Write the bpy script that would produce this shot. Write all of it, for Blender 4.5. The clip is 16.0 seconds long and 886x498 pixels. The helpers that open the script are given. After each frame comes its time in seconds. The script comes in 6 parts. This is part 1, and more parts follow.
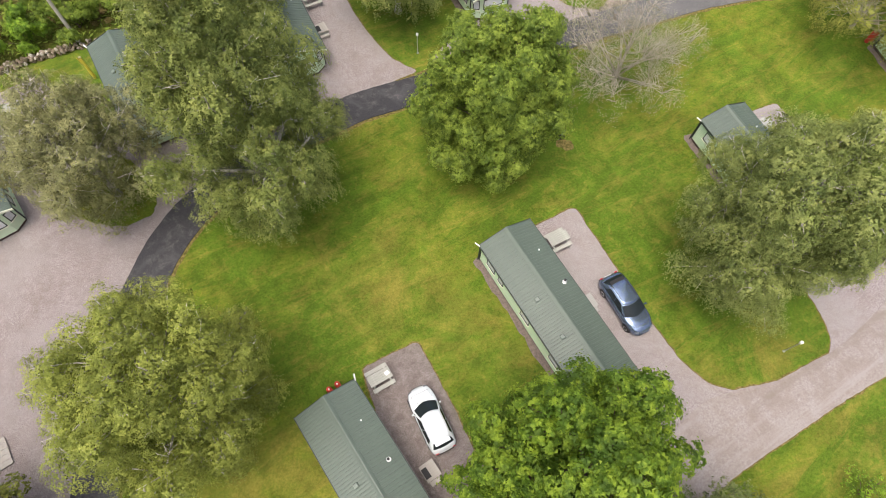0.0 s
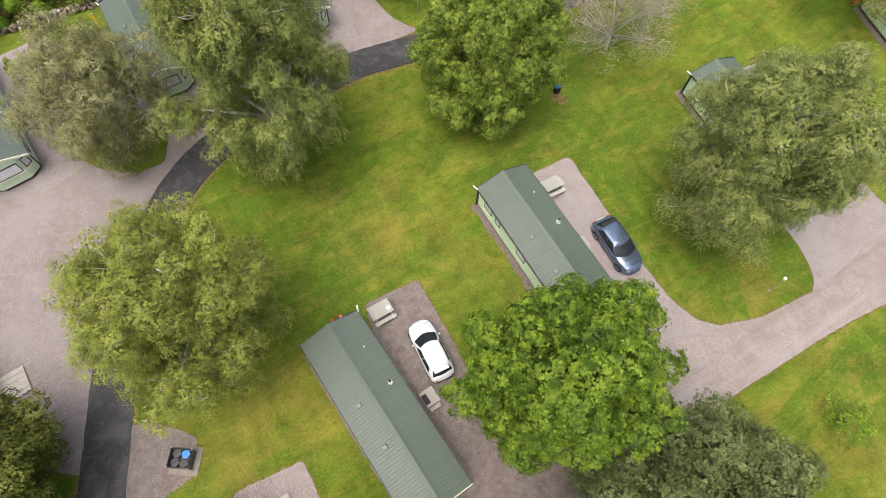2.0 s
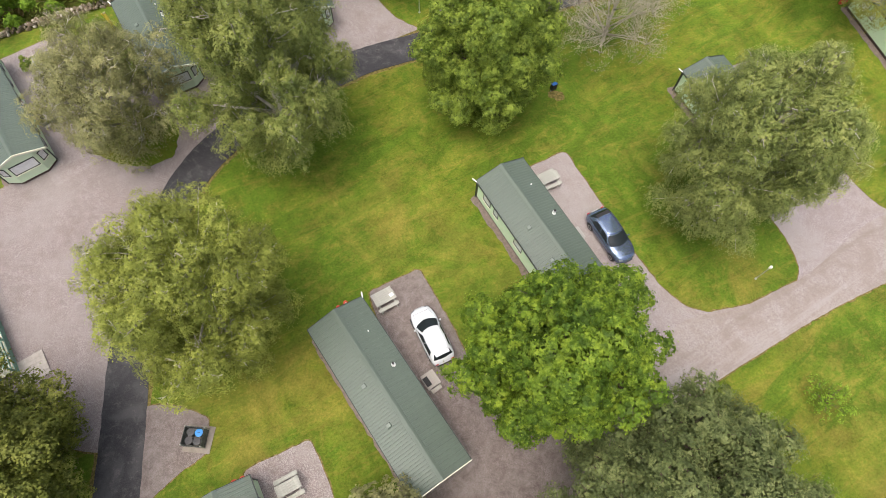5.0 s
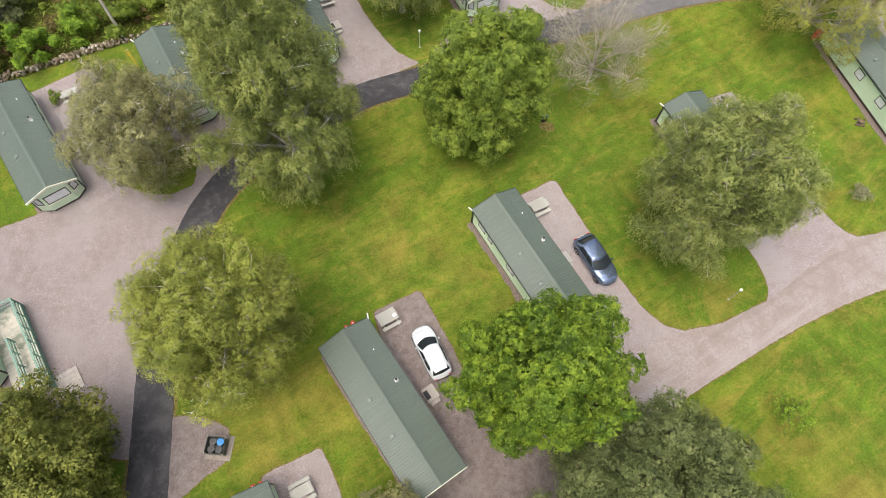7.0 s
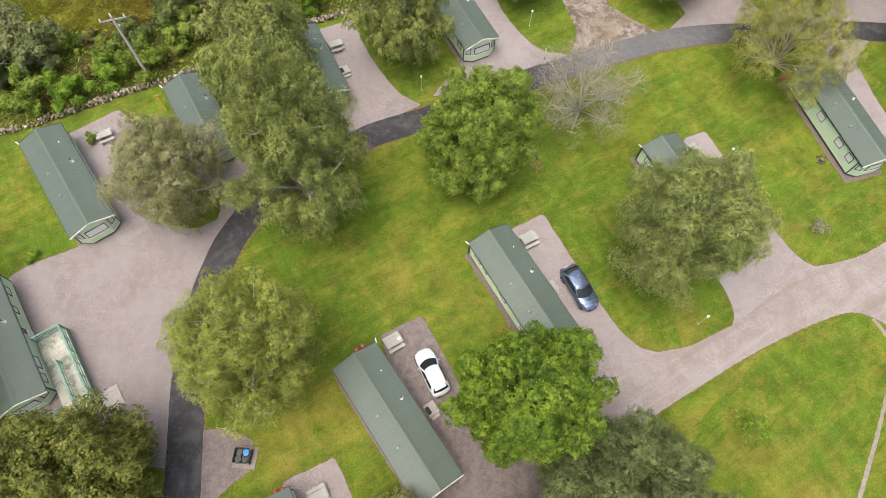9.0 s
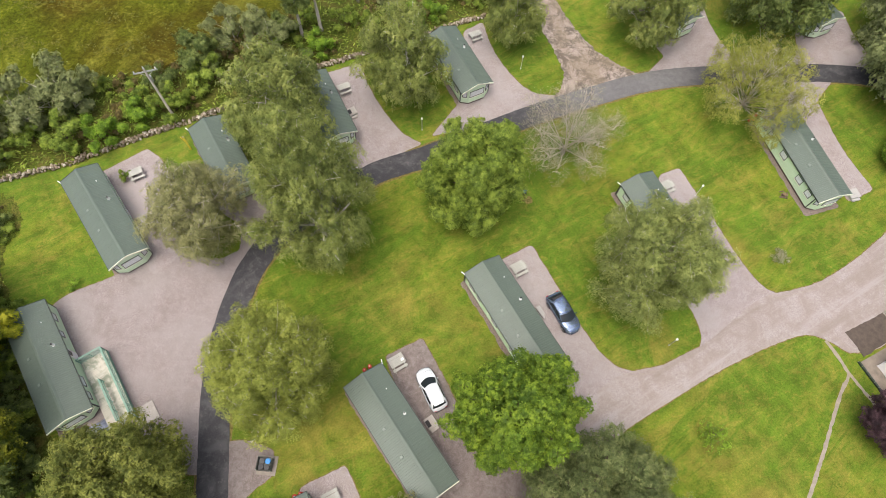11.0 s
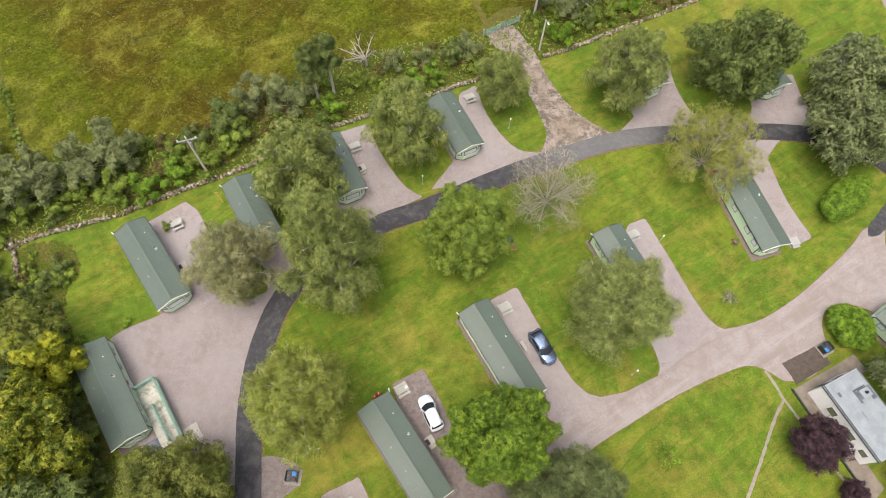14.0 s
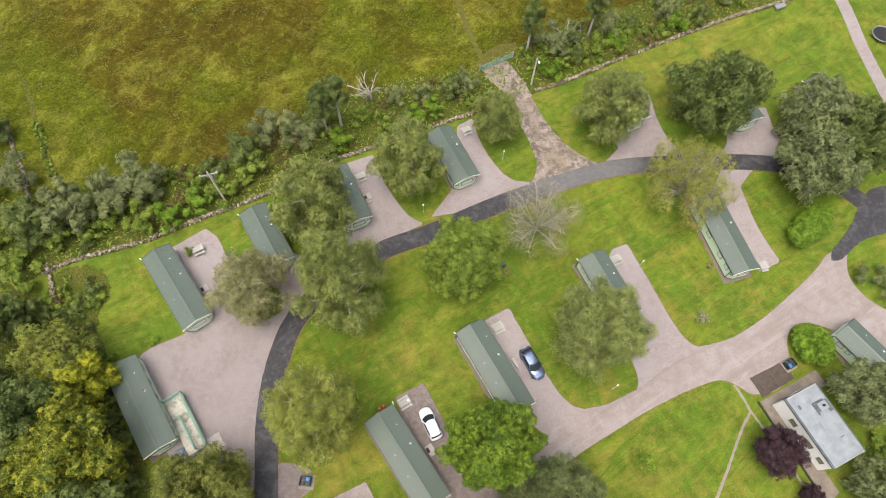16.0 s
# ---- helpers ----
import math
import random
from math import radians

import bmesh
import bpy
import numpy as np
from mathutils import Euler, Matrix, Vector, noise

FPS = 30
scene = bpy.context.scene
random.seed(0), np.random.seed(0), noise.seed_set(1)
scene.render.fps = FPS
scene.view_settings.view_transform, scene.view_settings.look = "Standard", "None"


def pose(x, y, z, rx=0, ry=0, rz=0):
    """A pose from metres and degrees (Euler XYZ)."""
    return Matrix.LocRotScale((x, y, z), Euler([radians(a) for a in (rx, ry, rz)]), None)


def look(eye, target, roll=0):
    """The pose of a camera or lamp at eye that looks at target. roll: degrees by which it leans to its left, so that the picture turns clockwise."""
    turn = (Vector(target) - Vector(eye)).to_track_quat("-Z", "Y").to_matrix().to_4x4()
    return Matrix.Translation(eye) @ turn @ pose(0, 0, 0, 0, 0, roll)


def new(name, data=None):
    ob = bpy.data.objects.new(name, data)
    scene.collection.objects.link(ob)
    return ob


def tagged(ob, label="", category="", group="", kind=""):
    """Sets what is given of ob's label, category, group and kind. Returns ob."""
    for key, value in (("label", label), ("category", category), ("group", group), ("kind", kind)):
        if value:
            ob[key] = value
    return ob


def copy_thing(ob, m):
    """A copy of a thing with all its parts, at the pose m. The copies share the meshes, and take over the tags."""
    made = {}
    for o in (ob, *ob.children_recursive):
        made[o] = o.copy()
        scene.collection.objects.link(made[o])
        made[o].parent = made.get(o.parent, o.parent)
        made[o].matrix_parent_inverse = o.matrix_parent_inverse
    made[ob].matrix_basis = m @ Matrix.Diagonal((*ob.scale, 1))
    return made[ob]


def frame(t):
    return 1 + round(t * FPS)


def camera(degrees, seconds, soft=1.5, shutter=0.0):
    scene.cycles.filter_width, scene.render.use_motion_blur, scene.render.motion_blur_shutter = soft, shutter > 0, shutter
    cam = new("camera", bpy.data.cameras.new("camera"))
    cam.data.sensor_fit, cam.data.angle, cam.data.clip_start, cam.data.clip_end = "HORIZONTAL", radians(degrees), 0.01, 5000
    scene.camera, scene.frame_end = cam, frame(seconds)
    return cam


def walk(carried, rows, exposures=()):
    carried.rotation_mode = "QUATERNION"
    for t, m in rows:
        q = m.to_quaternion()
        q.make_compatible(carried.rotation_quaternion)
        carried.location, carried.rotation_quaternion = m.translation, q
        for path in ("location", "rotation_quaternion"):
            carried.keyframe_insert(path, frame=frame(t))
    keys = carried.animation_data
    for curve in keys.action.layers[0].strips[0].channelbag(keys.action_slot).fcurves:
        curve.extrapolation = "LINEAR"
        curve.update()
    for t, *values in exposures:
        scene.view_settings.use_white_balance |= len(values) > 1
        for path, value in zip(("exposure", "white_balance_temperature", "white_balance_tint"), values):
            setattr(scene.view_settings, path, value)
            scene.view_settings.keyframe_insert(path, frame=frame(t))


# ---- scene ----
cam = camera(74.0, 16.0, soft=0.8)
# seconds, eye x, y, z, yaw, pitch, roll in degrees
PATH = [
    (0.0, 0.00, 0.00, 37.20, 0.00, -65.07, 2.47),
    (0.5, 0.06, -0.74, 37.21, -0.01, -65.08, 2.48),
    (1.0, 0.12, -1.76, 37.17, -0.03, -65.10, 2.50),
    (1.5, 0.18, -2.95, 37.12, -0.04, -65.13, 2.54),
    (2.0, 0.21, -4.16, 37.07, -0.06, -65.17, 2.58),
    (2.5, 0.24, -5.34, 37.04, -0.09, -65.22, 2.63),
    (3.0, 0.23, -5.91, 37.13, -0.11, -65.26, 2.68),
    (3.5, 0.18, -5.93, 37.18, -0.15, -65.29, 2.71),
    (4.0, 0.16, -5.74, 37.35, -0.18, -65.32, 2.74),
    (6.5, 0.16, -5.31, 41.31, -0.21, -65.36, 2.76),
    (7.0, 0.18, -5.30, 42.57, -0.21, -65.40, 2.77),
    (7.5, 0.17, -5.31, 44.07, -0.20, -65.41, 2.77),
    (8.0, 0.15, -5.28, 45.52, -0.18, -65.39, 2.76),
    (8.5, 0.14, -5.26, 46.96, -0.17, -65.34, 2.75),
    (9.0, 0.11, -5.28, 48.45, -0.16, -65.29, 2.74),
    (11.5, 0.14, -5.24, 57.09, -0.16, -65.24, 2.72),
    (12.0, 0.10, -5.21, 59.04, -0.17, -65.22, 2.71),
    (12.5, 0.09, -5.16, 60.93, -0.19, -65.22, 2.70),
    (13.0, 0.10, -5.13, 62.83, -0.18, -65.20, 2.73),
    (13.5, 0.13, -5.11, 64.75, -0.16, -65.19, 2.76),
    (14.0, 0.17, -5.06, 66.62, -0.17, -65.19, 2.78),
    (14.5, 0.18, -5.03, 68.51, -0.18, -65.20, 2.78),
    (15.0, 0.19, -5.01, 70.41, -0.19, -65.21, 2.80),
    (15.5, 0.17, -5.02, 72.32, -0.19, -65.22, 2.81),
    (16.0, 0.16, -4.97, 74.21, -0.20, -65.22, 2.81),
]


def aim(x, y, z, yaw, pitch, roll):
    a, b = radians(yaw), radians(pitch)
    ahead = Vector((-math.sin(a) * math.cos(b), math.cos(a) * math.cos(b), math.sin(b)))
    return look(Vector((x, y, z)), Vector((x, y, z)) + 10 * ahead, roll)


walk(cam, [(t, aim(*p)) for t, *p in PATH])

# ---- light: bright overcast sky ----
SUN_ELEV, SUN_TURN = 75.0, 215.0
world = bpy.data.worlds.new("sky")
scene.world = world
world.use_nodes = True
wn = world.node_tree.nodes
sky = wn.new("ShaderNodeTexSky")
sky.sky_type = "NISHITA"
sky.sun_disc = False
sky.sun_elevation, sky.sun_rotation = radians(SUN_ELEV), radians(SUN_TURN)
sky.air_density, sky.dust_density, sky.ozone_density = 0.6, 8.0, 0.8
wn["Background"].inputs["Strength"].default_value = 0.15
world.node_tree.links.new(sky.outputs[0], wn["Background"].inputs["Color"])
sun = new("sun", bpy.data.lights.new("sun", "SUN"))
sun.data.energy, sun.data.angle, sun.data.color = 0.55, radians(75), (1.0, 0.99, 0.97)
sa, se = radians(SUN_TURN), radians(SUN_ELEV)
sun_way = Vector((math.sin(sa) * math.cos(se), math.cos(sa) * math.cos(se), math.sin(se)))
sun.matrix_world = look(sun_way * 100, (0, 0, 0))
scene.view_settings.exposure = 0.86


# ---- materials ----
class Nodes:
    """A small builder for node materials."""

    def __init__(self, name, rough=0.8, metal=0.0, spec=0.3):
        self.m = bpy.data.materials.new(name)
        self.m.use_nodes = True
        self.t = self.m.node_tree
        self.b = self.t.nodes["Principled BSDF"]
        self.b.inputs["Roughness"].default_value = rough
        self.b.inputs["Metallic"].default_value = metal
        self.b.inputs["Specular IOR Level"].default_value = spec

    def n(self, kind, **inputs):
        node = self.t.nodes.new("ShaderNode" + kind)
        for k, v in inputs.items():
            k = k.replace("_", " ")
            if hasattr(v, "is_output"):
                self.t.links.new(v, node.inputs[k])
            else:
                node.inputs[k].default_value = v
        return node

    def coords(self, kind="Object"):
        return self.t.nodes.new("ShaderNodeTexCoord").outputs[kind]

    def place(self):
        return self.t.nodes.new("ShaderNodeNewGeometry").outputs["Position"]

    def noise(self, scale, detail=4.0, rough=0.55, vec=None, distort=0.0):
        node = self.n("TexNoise", Scale=scale, Detail=detail, Roughness=rough, Distortion=distort)
        self.t.links.new(vec if vec is not None else self.place(), node.inputs["Vector"])
        return node.outputs["Fac"]

    def voronoi(self, scale, vec=None, out="Color"):
        node = self.n("TexVoronoi", Scale=scale)
        self.t.links.new(vec if vec is not None else self.place(), node.inputs["Vector"])
        return node.outputs[out]

    def stretch(self, sx, sy, sz, turn=0.0, vec=None):
        """Coordinates turned so that x runs along a direction, then scaled."""
        node = self.t.nodes.new("ShaderNodeMapping")
        node.inputs["Rotation"].default_value = (0, 0, radians(-turn))
        self.t.links.new(vec if vec is not None else self.place(), node.inputs["Vector"])
        size = self.t.nodes.new("ShaderNodeMapping")
        size.inputs["Scale"].default_value = (sx, sy, sz)
        self.t.links.new(node.outputs[0], size.inputs["Vector"])
        return size.outputs[0]

    def ramp(self, fac, *stops):
        node = self.t.nodes.new("ShaderNodeValToRGB")
        el = node.color_ramp.elements
        while len(el) < len(stops):
            el.new(0.5)
        for e, (p, c) in zip(el, stops):
            e.position = p
            e.color = (*c, 1) if isinstance(c, tuple) else (c, c, c, 1)
        self.t.links.new(fac, node.inputs[0])
        return node.outputs[0]

    def mix(self, fac, a, b, blend="MIX"):
        node = self.t.nodes.new("ShaderNodeMix")
        node.data_type, node.blend_type = "RGBA", blend
        for k, v in ((0, fac), (6, a), (7, b)):
            if hasattr(v, "is_output"):
                self.t.links.new(v, node.inputs[k])
            elif k == 0:
                node.inputs[k].default_value = v
            else:
                node.inputs[k].default_value = (*v, 1) if isinstance(v, tuple) else (v, v, v, 1)
        return node.outputs[2]

    def color(self, c):
        if hasattr(c, "is_output"):
            self.t.links.new(c, self.b.inputs["Base Color"])
        else:
            self.b.inputs["Base Color"].default_value = (*c, 1)
        return self

    def rough(self, v):
        self.t.links.new(v, self.b.inputs["Roughness"])
        return self

    def bump(self, height, strength=0.5, distance=0.02):
        node = self.n("Bump", Strength=strength, Distance=distance, Height=height)
        self.t.links.new(node.outputs[0], self.b.inputs["Normal"])
        return self

    def random(self):
        return self.t.nodes.new("ShaderNodeObjectInfo").outputs["Random"]

    def island(self):
        return self.t.nodes.new("ShaderNodeNewGeometry").outputs["Random Per Island"]


def mat_lawn():
    k = Nodes("mown_lawn", 0.9, spec=0.15)
    big = k.noise(0.075, 4, 0.6, distort=0.6)
    mid = k.noise(0.22, 6, 0.7, distort=0.9)
    tuft = k.noise(1.3, 6, 0.75, distort=0.6)
    spot = k.noise(2.6, 8, 0.85, distort=0.5)
    fine = k.noise(5.5, 8, 0.9)
    stripe = k.noise(0.85, 7, 0.72, k.stretch(0.20, 1.0, 1, 28), 1.0)
    cross = k.noise(0.8, 7, 0.72, k.stretch(0.22, 1.0, 1, 40), 1.0)
    g = k.ramp(fine, (0.36, 0.0), (0.64, 1.0))
    green = k.mix(g, (0.068, 0.100, 0.007), (0.168, 0.216, 0.022))
    lush = k.mix(g, (0.044, 0.084, 0.006), (0.110, 0.184, 0.016))
    dry = k.mix(g, (0.128, 0.122, 0.016), (0.262, 0.230, 0.048))
    c = k.mix(k.ramp(big, (0.44, 1.0), (0.58, 0.0)), green, lush)
    c = k.mix(k.ramp(mid, (0.51, 0.0), (0.65, 0.6)), c, dry)
    c = k.mix(k.ramp(tuft, (0.53, 0.0), (0.63, 0.55)), c, dry)
    c = k.mix(k.ramp(tuft, (0.38, 0.85), (0.47, 0.0)), c, lush)
    c = k.mix(k.ramp(spot, (0.54, 0.0), (0.63, 0.5)), c, dry)
    c = k.mix(k.ramp(spot, (0.37, 0.8), (0.46, 0.0)), c, lush)
    c = k.mix(k.ramp(stripe, (0.52, 0.0), (0.65, 0.65)), c, dry)
    c = k.mix(k.ramp(cross, (0.40, 0.9), (0.49, 0.0)), c, lush)
    # worn dry places: centre and reach in metres
    for x, y, reach in ((-9.5, -0.5, 7.5), (3.6, 12.6, 5.5), (-24.0, 21.0, 4.0), (21.5, 9.5, 5.0), (29.5, -2.0, 5.0), (30.5, 21.0, 4.0), (-3.0, 14.0, 5.0), (40.0, 67.0, 15.0)):
        far = k.n("VectorMath", Vector=k.place())
        far.operation = "DISTANCE"
        far.inputs[1].default_value = (x, y, 0.0)
        near = k.ramp(k.n("MapRange", **{"Value": far.outputs["Value"], "From Max": reach}).outputs[0], (0.25, 1.0), (1.0, 0.0))
        worn = k.mix(1.0, near, k.ramp(mid, (0.40, 0.0), (0.60, 0.75)), "MULTIPLY")
        c = k.mix(worn, c, dry)
    # mowing bands in two directions and broad uneven growth
    area = k.ramp(k.noise(0.05, 2, 0.5), (0.47, 0.0), (0.53, 1.0))
    band = k.mix(area, k.noise(1.0, 3, 0.5, k.stretch(0.05, 1.0, 1, 31)), k.noise(1.0, 3, 0.5, k.stretch(0.05, 1.0, 1, 122)))
    c = k.mix(1.0, c, k.ramp(band, (0.38, 0.92), (0.62, 1.06)), "MULTIPLY")
    c = k.mix(1.0, c, k.ramp(k.noise(0.4, 5, 0.65, distort=0.5), (0.36, 0.82), (0.64, 1.16)), "MULTIPLY")
    k.color(c).bump(fine, 0.8, 0.06)
    return k.m


def mat_field():
    k = Nodes("rough_pasture", 0.95, spec=0.1)
    big = k.noise(0.022, 4, 0.6, distort=0.8)
    mid = k.noise(0.11, 8, 0.72, distort=0.7)
    clump = k.noise(0.55, 8, 0.82, distort=0.5)
    fine = k.noise(2.4, 8, 0.9, distort=0.6)
    g = k.ramp(fine, (0.40, 0.0), (0.60, 1.0))
    a = k.mix(g, (0.028, 0.042, 0.002), (0.096, 0.112, 0.007))
    b = k.mix(g, (0.032, 0.027, 0.002), (0.084, 0.069, 0.007))
    d = k.mix(g, (0.074, 0.088, 0.006), (0.230, 0.225, 0.038))
    c = k.mix(k.ramp(big, (0.45, 0.0), (0.55, 1.0)), b, a)
    c = k.mix(k.ramp(mid, (0.50, 0.0), (0.66, 0.8)), c, d)
    c = k.mix(k.ramp(clump, (0.53, 0.0), (0.66, 0.75)), c, d)
    c = k.mix(k.ramp(clump, (0.36, 0.7), (0.46, 0.0)), c, (0.030, 0.030, 0.003))
    c = k.mix(1.0, c, k.ramp(k.noise(0.3, 6, 0.7, k.stretch(0.5, 1.2, 1, 60), 0.8), (0.36, 0.75), (0.64, 1.3)), "MULTIPLY")
    k.color(c).bump(fine, 0.8, 0.12)
    return k.m


def mat_undergrowth():
    k = Nodes("undergrowth", 0.95, spec=0.1)
    mid = k.noise(0.5, 6, 0.7, distort=0.8)
    fine = k.noise(4.0, 6, 0.8)
    g = k.ramp(fine, (0.38, 0.0), (0.62, 1.0))
    a = k.mix(g, (0.026, 0.042, 0.004), (0.100, 0.132, 0.018))
    b = k.mix(g, (0.060, 0.050, 0.012), (0.180, 0.152, 0.046))
    k.color(k.mix(k.ramp(mid, (0.45, 0.0), (0.65, 0.8)), a, b)).bump(fine, 0.9, 0.12)
    return k.m


def mat_gravel(name="pink_granite_gravel", litter_tone=0.0):
    k = Nodes(name, 0.9, spec=0.2)
    stone = k.voronoi(24.0)
    big = k.noise(0.14, 5, 0.62, distort=0.5)
    mid = k.noise(1.1, 6, 0.75)
    tone = k.ramp(k.n("SeparateColor", Color=stone).outputs[0], (0.0, (0.180, 0.156, 0.151)), (0.5, (0.272, 0.240, 0.235)), (1.0, (0.382, 0.346, 0.341)))
    c = k.mix(k.ramp(mid, (0.36, 0.5), (0.58, 0.0)), tone, (0.200, 0.164, 0.150))
    c = k.mix(k.ramp(big, (0.44, 0.0), (0.60, 0.6)), c, (0.295, 0.272, 0.267))
    leaf = k.noise(0.33, 7, 0.8, distort=0.4)
    c = k.mix(k.ramp(leaf, (0.56, 0.0), (0.72, 0.5)), c, (0.175, 0.138, 0.118))
    # brown leaf litter; a strong mix also stands in for tree shade
    if litter_tone:
        c = k.mix(k.ramp(k.noise(1.6, 7, 0.8, distort=0.4), (0.36, litter_tone), (0.60, litter_tone * 0.45)), c, (0.090, 0.070, 0.056))
    k.color(c).bump(k.voronoi(17.0, out="Distance"), 0.7, 0.03)
    return k.m


def mat_track():
    k = Nodes("worn_gravel_track", 0.9, spec=0.2)
    fine = k.noise(8.0, 8, 0.8)
    mid = k.noise(0.5, 6, 0.7, distort=0.8)
    wear = k.noise(0.42, 6, 0.7, k.stretch(0.12, 1.3, 1, 33), 0.25)
    c = k.mix(k.ramp(fine, (0.3, 0.0), (0.7, 1.0)), (0.188, 0.164, 0.152), (0.365, 0.332, 0.318))
    c = k.mix(k.ramp(mid, (0.40, 0.6), (0.60, 0.0)), c, (0.215, 0.178, 0.155))
    c = k.mix(k.ramp(wear, (0.51, 0.0), (0.64, 0.55)), c, (0.205, 0.172, 0.146))
    c = k.mix(k.ramp(wear, (0.36, 0.55), (0.46, 0.0)), c, (0.320, 0.296, 0.288))
    k.color(c).bump(fine, 0.6, 0.03)
    return k.m


def mat_gate_track():
    k = Nodes("muddy_stone_track", 0.85, spec=0.25)
    fine = k.noise(5.0, 8, 0.85)
    mid = k.noise(0.7, 8, 0.85, distort=0.4)
    big = k.noise(0.16, 4, 0.6)
    c = k.mix(k.ramp(fine, (0.34, 0.0), (0.66, 1.0)), (0.185, 0.150, 0.124), (0.400, 0.352, 0.312))
    c = k.mix(k.ramp(mid, (0.45, 0.9), (0.54, 0.0)), c, (0.082, 0.070, 0.054))
    c = k.mix(k.ramp(big, (0.46, 0.0), (0.60, 0.6)), c, (0.185, 0.150, 0.105))
    k.color(c).bump(fine, 0.8, 0.04)
    return k.m


def mat_tarmac():
    k = Nodes("dark_tarmac", 0.75, spec=0.35)
    fine = k.noise(14.0, 5, 0.7)
    mid = k.noise(0.5, 5, 0.6, distort=0.5)
    c = k.mix(k.ramp(fine, (0.3, 0.0), (0.7, 1.0)), (0.017, 0.018, 0.021), (0.050, 0.051, 0.055))
    c = k.mix(k.ramp(mid, (0.48, 0.0), (0.66, 0.6)), c, (0.085, 0.085, 0.087))
    grit = k.noise(1.4, 8, 0.85, distort=0.3)
    c = k.mix(k.ramp(grit, (0.52, 0.0), (0.72, 0.6)), c, (0.17, 0.16, 0.15))
    # pale dust that traffic drags over from the gravel: centre and reach in metres
    for x, y, reach in ((16.5, 41.3, 9.5), (25.0, 44.2, 7.5)):
        far = k.n("VectorMath", Vector=k.place())
        far.operation = "DISTANCE"
        far.inputs[1].default_value = (x, y, 0.0)
        near = k.ramp(k.n("MapRange", **{"Value": far.outputs["Value"], "From Max": reach}).outputs[0], (0.2, 1.0), (1.0, 0.0))
        c = k.mix(k.mix(1.0, near, k.ramp(grit, (0.32, 0.45), (0.60, 0.9)), "MULTIPLY"), c, (0.150, 0.150, 0.149))
    k.color(c).bump(fine, 0.4, 0.01)
    return k.m


def mat_soil():
    k = Nodes("bare_soil_edge", 0.95, spec=0.1)
    fine = k.noise(5.0, 5, 0.7)
    k.color(k.mix(k.ramp(fine, (0.4, 0.0), (0.6, 1.0)), (0.085, 0.080, 0.022), (0.21, 0.165, 0.062)))
    return k.m


def mat_plain(name, c, rough=0.6, metal=0.0, vary=0.12, scale=4.0, spec=0.4, bump=0.0):
    k = Nodes(name, rough, metal, spec)
    f = k.noise(scale, 5, 0.65, k.coords())
    k.color(k.mix(f, tuple(v * (1 - vary * 1.6) for v in c), tuple(min(1, v * (1 + vary)) for v in c)))
    if bump:
        k.bump(k.noise(scale * 6, 4, 0.6, k.coords()), bump, 0.01)
    return k.m


def mat_roof():
    k = Nodes("green_grey_steel_roof", 0.42, 0.0, 0.45)
    f = k.noise(1.2, 5, 0.65, k.coords())
    g = k.noise(9.0, 4, 0.7, k.coords())
    c = k.mix(f, (0.078, 0.108, 0.086), (0.118, 0.152, 0.124))
    c = k.mix(k.ramp(g, (0.55, 0.0), (0.8, 0.35)), c, (0.17, 0.20, 0.16))
    c = k.mix(k.ramp(k.random(), (0.0, 0.0), (1.0, 0.22)), c, (0.075, 0.10, 0.085))
    k.color(c).bump(g, 0.15, 0.01)
    return k.m


def mat_cladding():
    k = Nodes("pale_green_cladding", 0.55, spec=0.35)
    f = k.noise(1.5, 5, 0.6, k.coords())
    k.color(k.mix(f, (0.52, 0.67, 0.48), (0.61, 0.76, 0.56)))
    return k.m


def mat_leaf(name, dark, light, tip, glow=0.27, vary=1.0):
    dark, light = tuple(0.72 * v for v in dark), tuple(0.92 * v for v in light)
    k = Nodes(name, 0.6, spec=0.25)
    r = k.island()
    big = k.noise(0.6, 4, 0.6)
    blend = lambda a, b, f: tuple(p + (q - p) * f for p, q in zip(a, b))  # noqa: E731
    c = k.ramp(r, (0.0, blend(light, dark, 0.55 * vary)), (0.5, light), (0.8, light), (1.0, blend(light, tip, 0.65 * vary)))
    c = k.mix(k.ramp(big, (0.46, 0.0), (0.64, 0.35)), c, tip)
    c = k.mix(k.ramp(big, (0.36, 0.6), (0.47, 0.0)), c, dark)
    small = k.noise(1.7, 3, 0.6)
    c = k.mix(k.ramp(small, (0.38, 0.85), (0.49, 0.0)), c, dark)
    c = k.mix(k.ramp(small, (0.53, 0.0), (0.64, 0.7)), c, tip)
    k.color(c)
    tr = k.n("BsdfTranslucent")
    k.t.links.new(k.mix(0.5, c, tip), tr.inputs["Color"])
    ms = k.n("MixShader", Fac=glow)
    k.t.links.new(k.b.outputs[0], ms.inputs[1])
    k.t.links.new(tr.outputs[0], ms.inputs[2])
    k.t.links.new(ms.outputs[0], k.t.nodes["Material Output"].inputs["Surface"])
    return k.m


def mat_bark(name, a, b):
    k = Nodes(name, 0.9, spec=0.2)
    f = k.noise(3.0, 6, 0.7, k.stretch(1, 1, 0.25, vec=k.coords()))
    k.color(k.mix(k.ramp(f, (0.35, 0.0), (0.65, 1.0)), a, b)).bump(f, 0.7, 0.03)
    return k.m


def mat_glass():
    k = Nodes("window_glass", 0.06, spec=0.8)
    f = k.noise(0.8, 3, 0.5, k.coords())
    k.color(k.mix(f, (0.03, 0.035, 0.04), (0.10, 0.11, 0.12)))
    return k.m


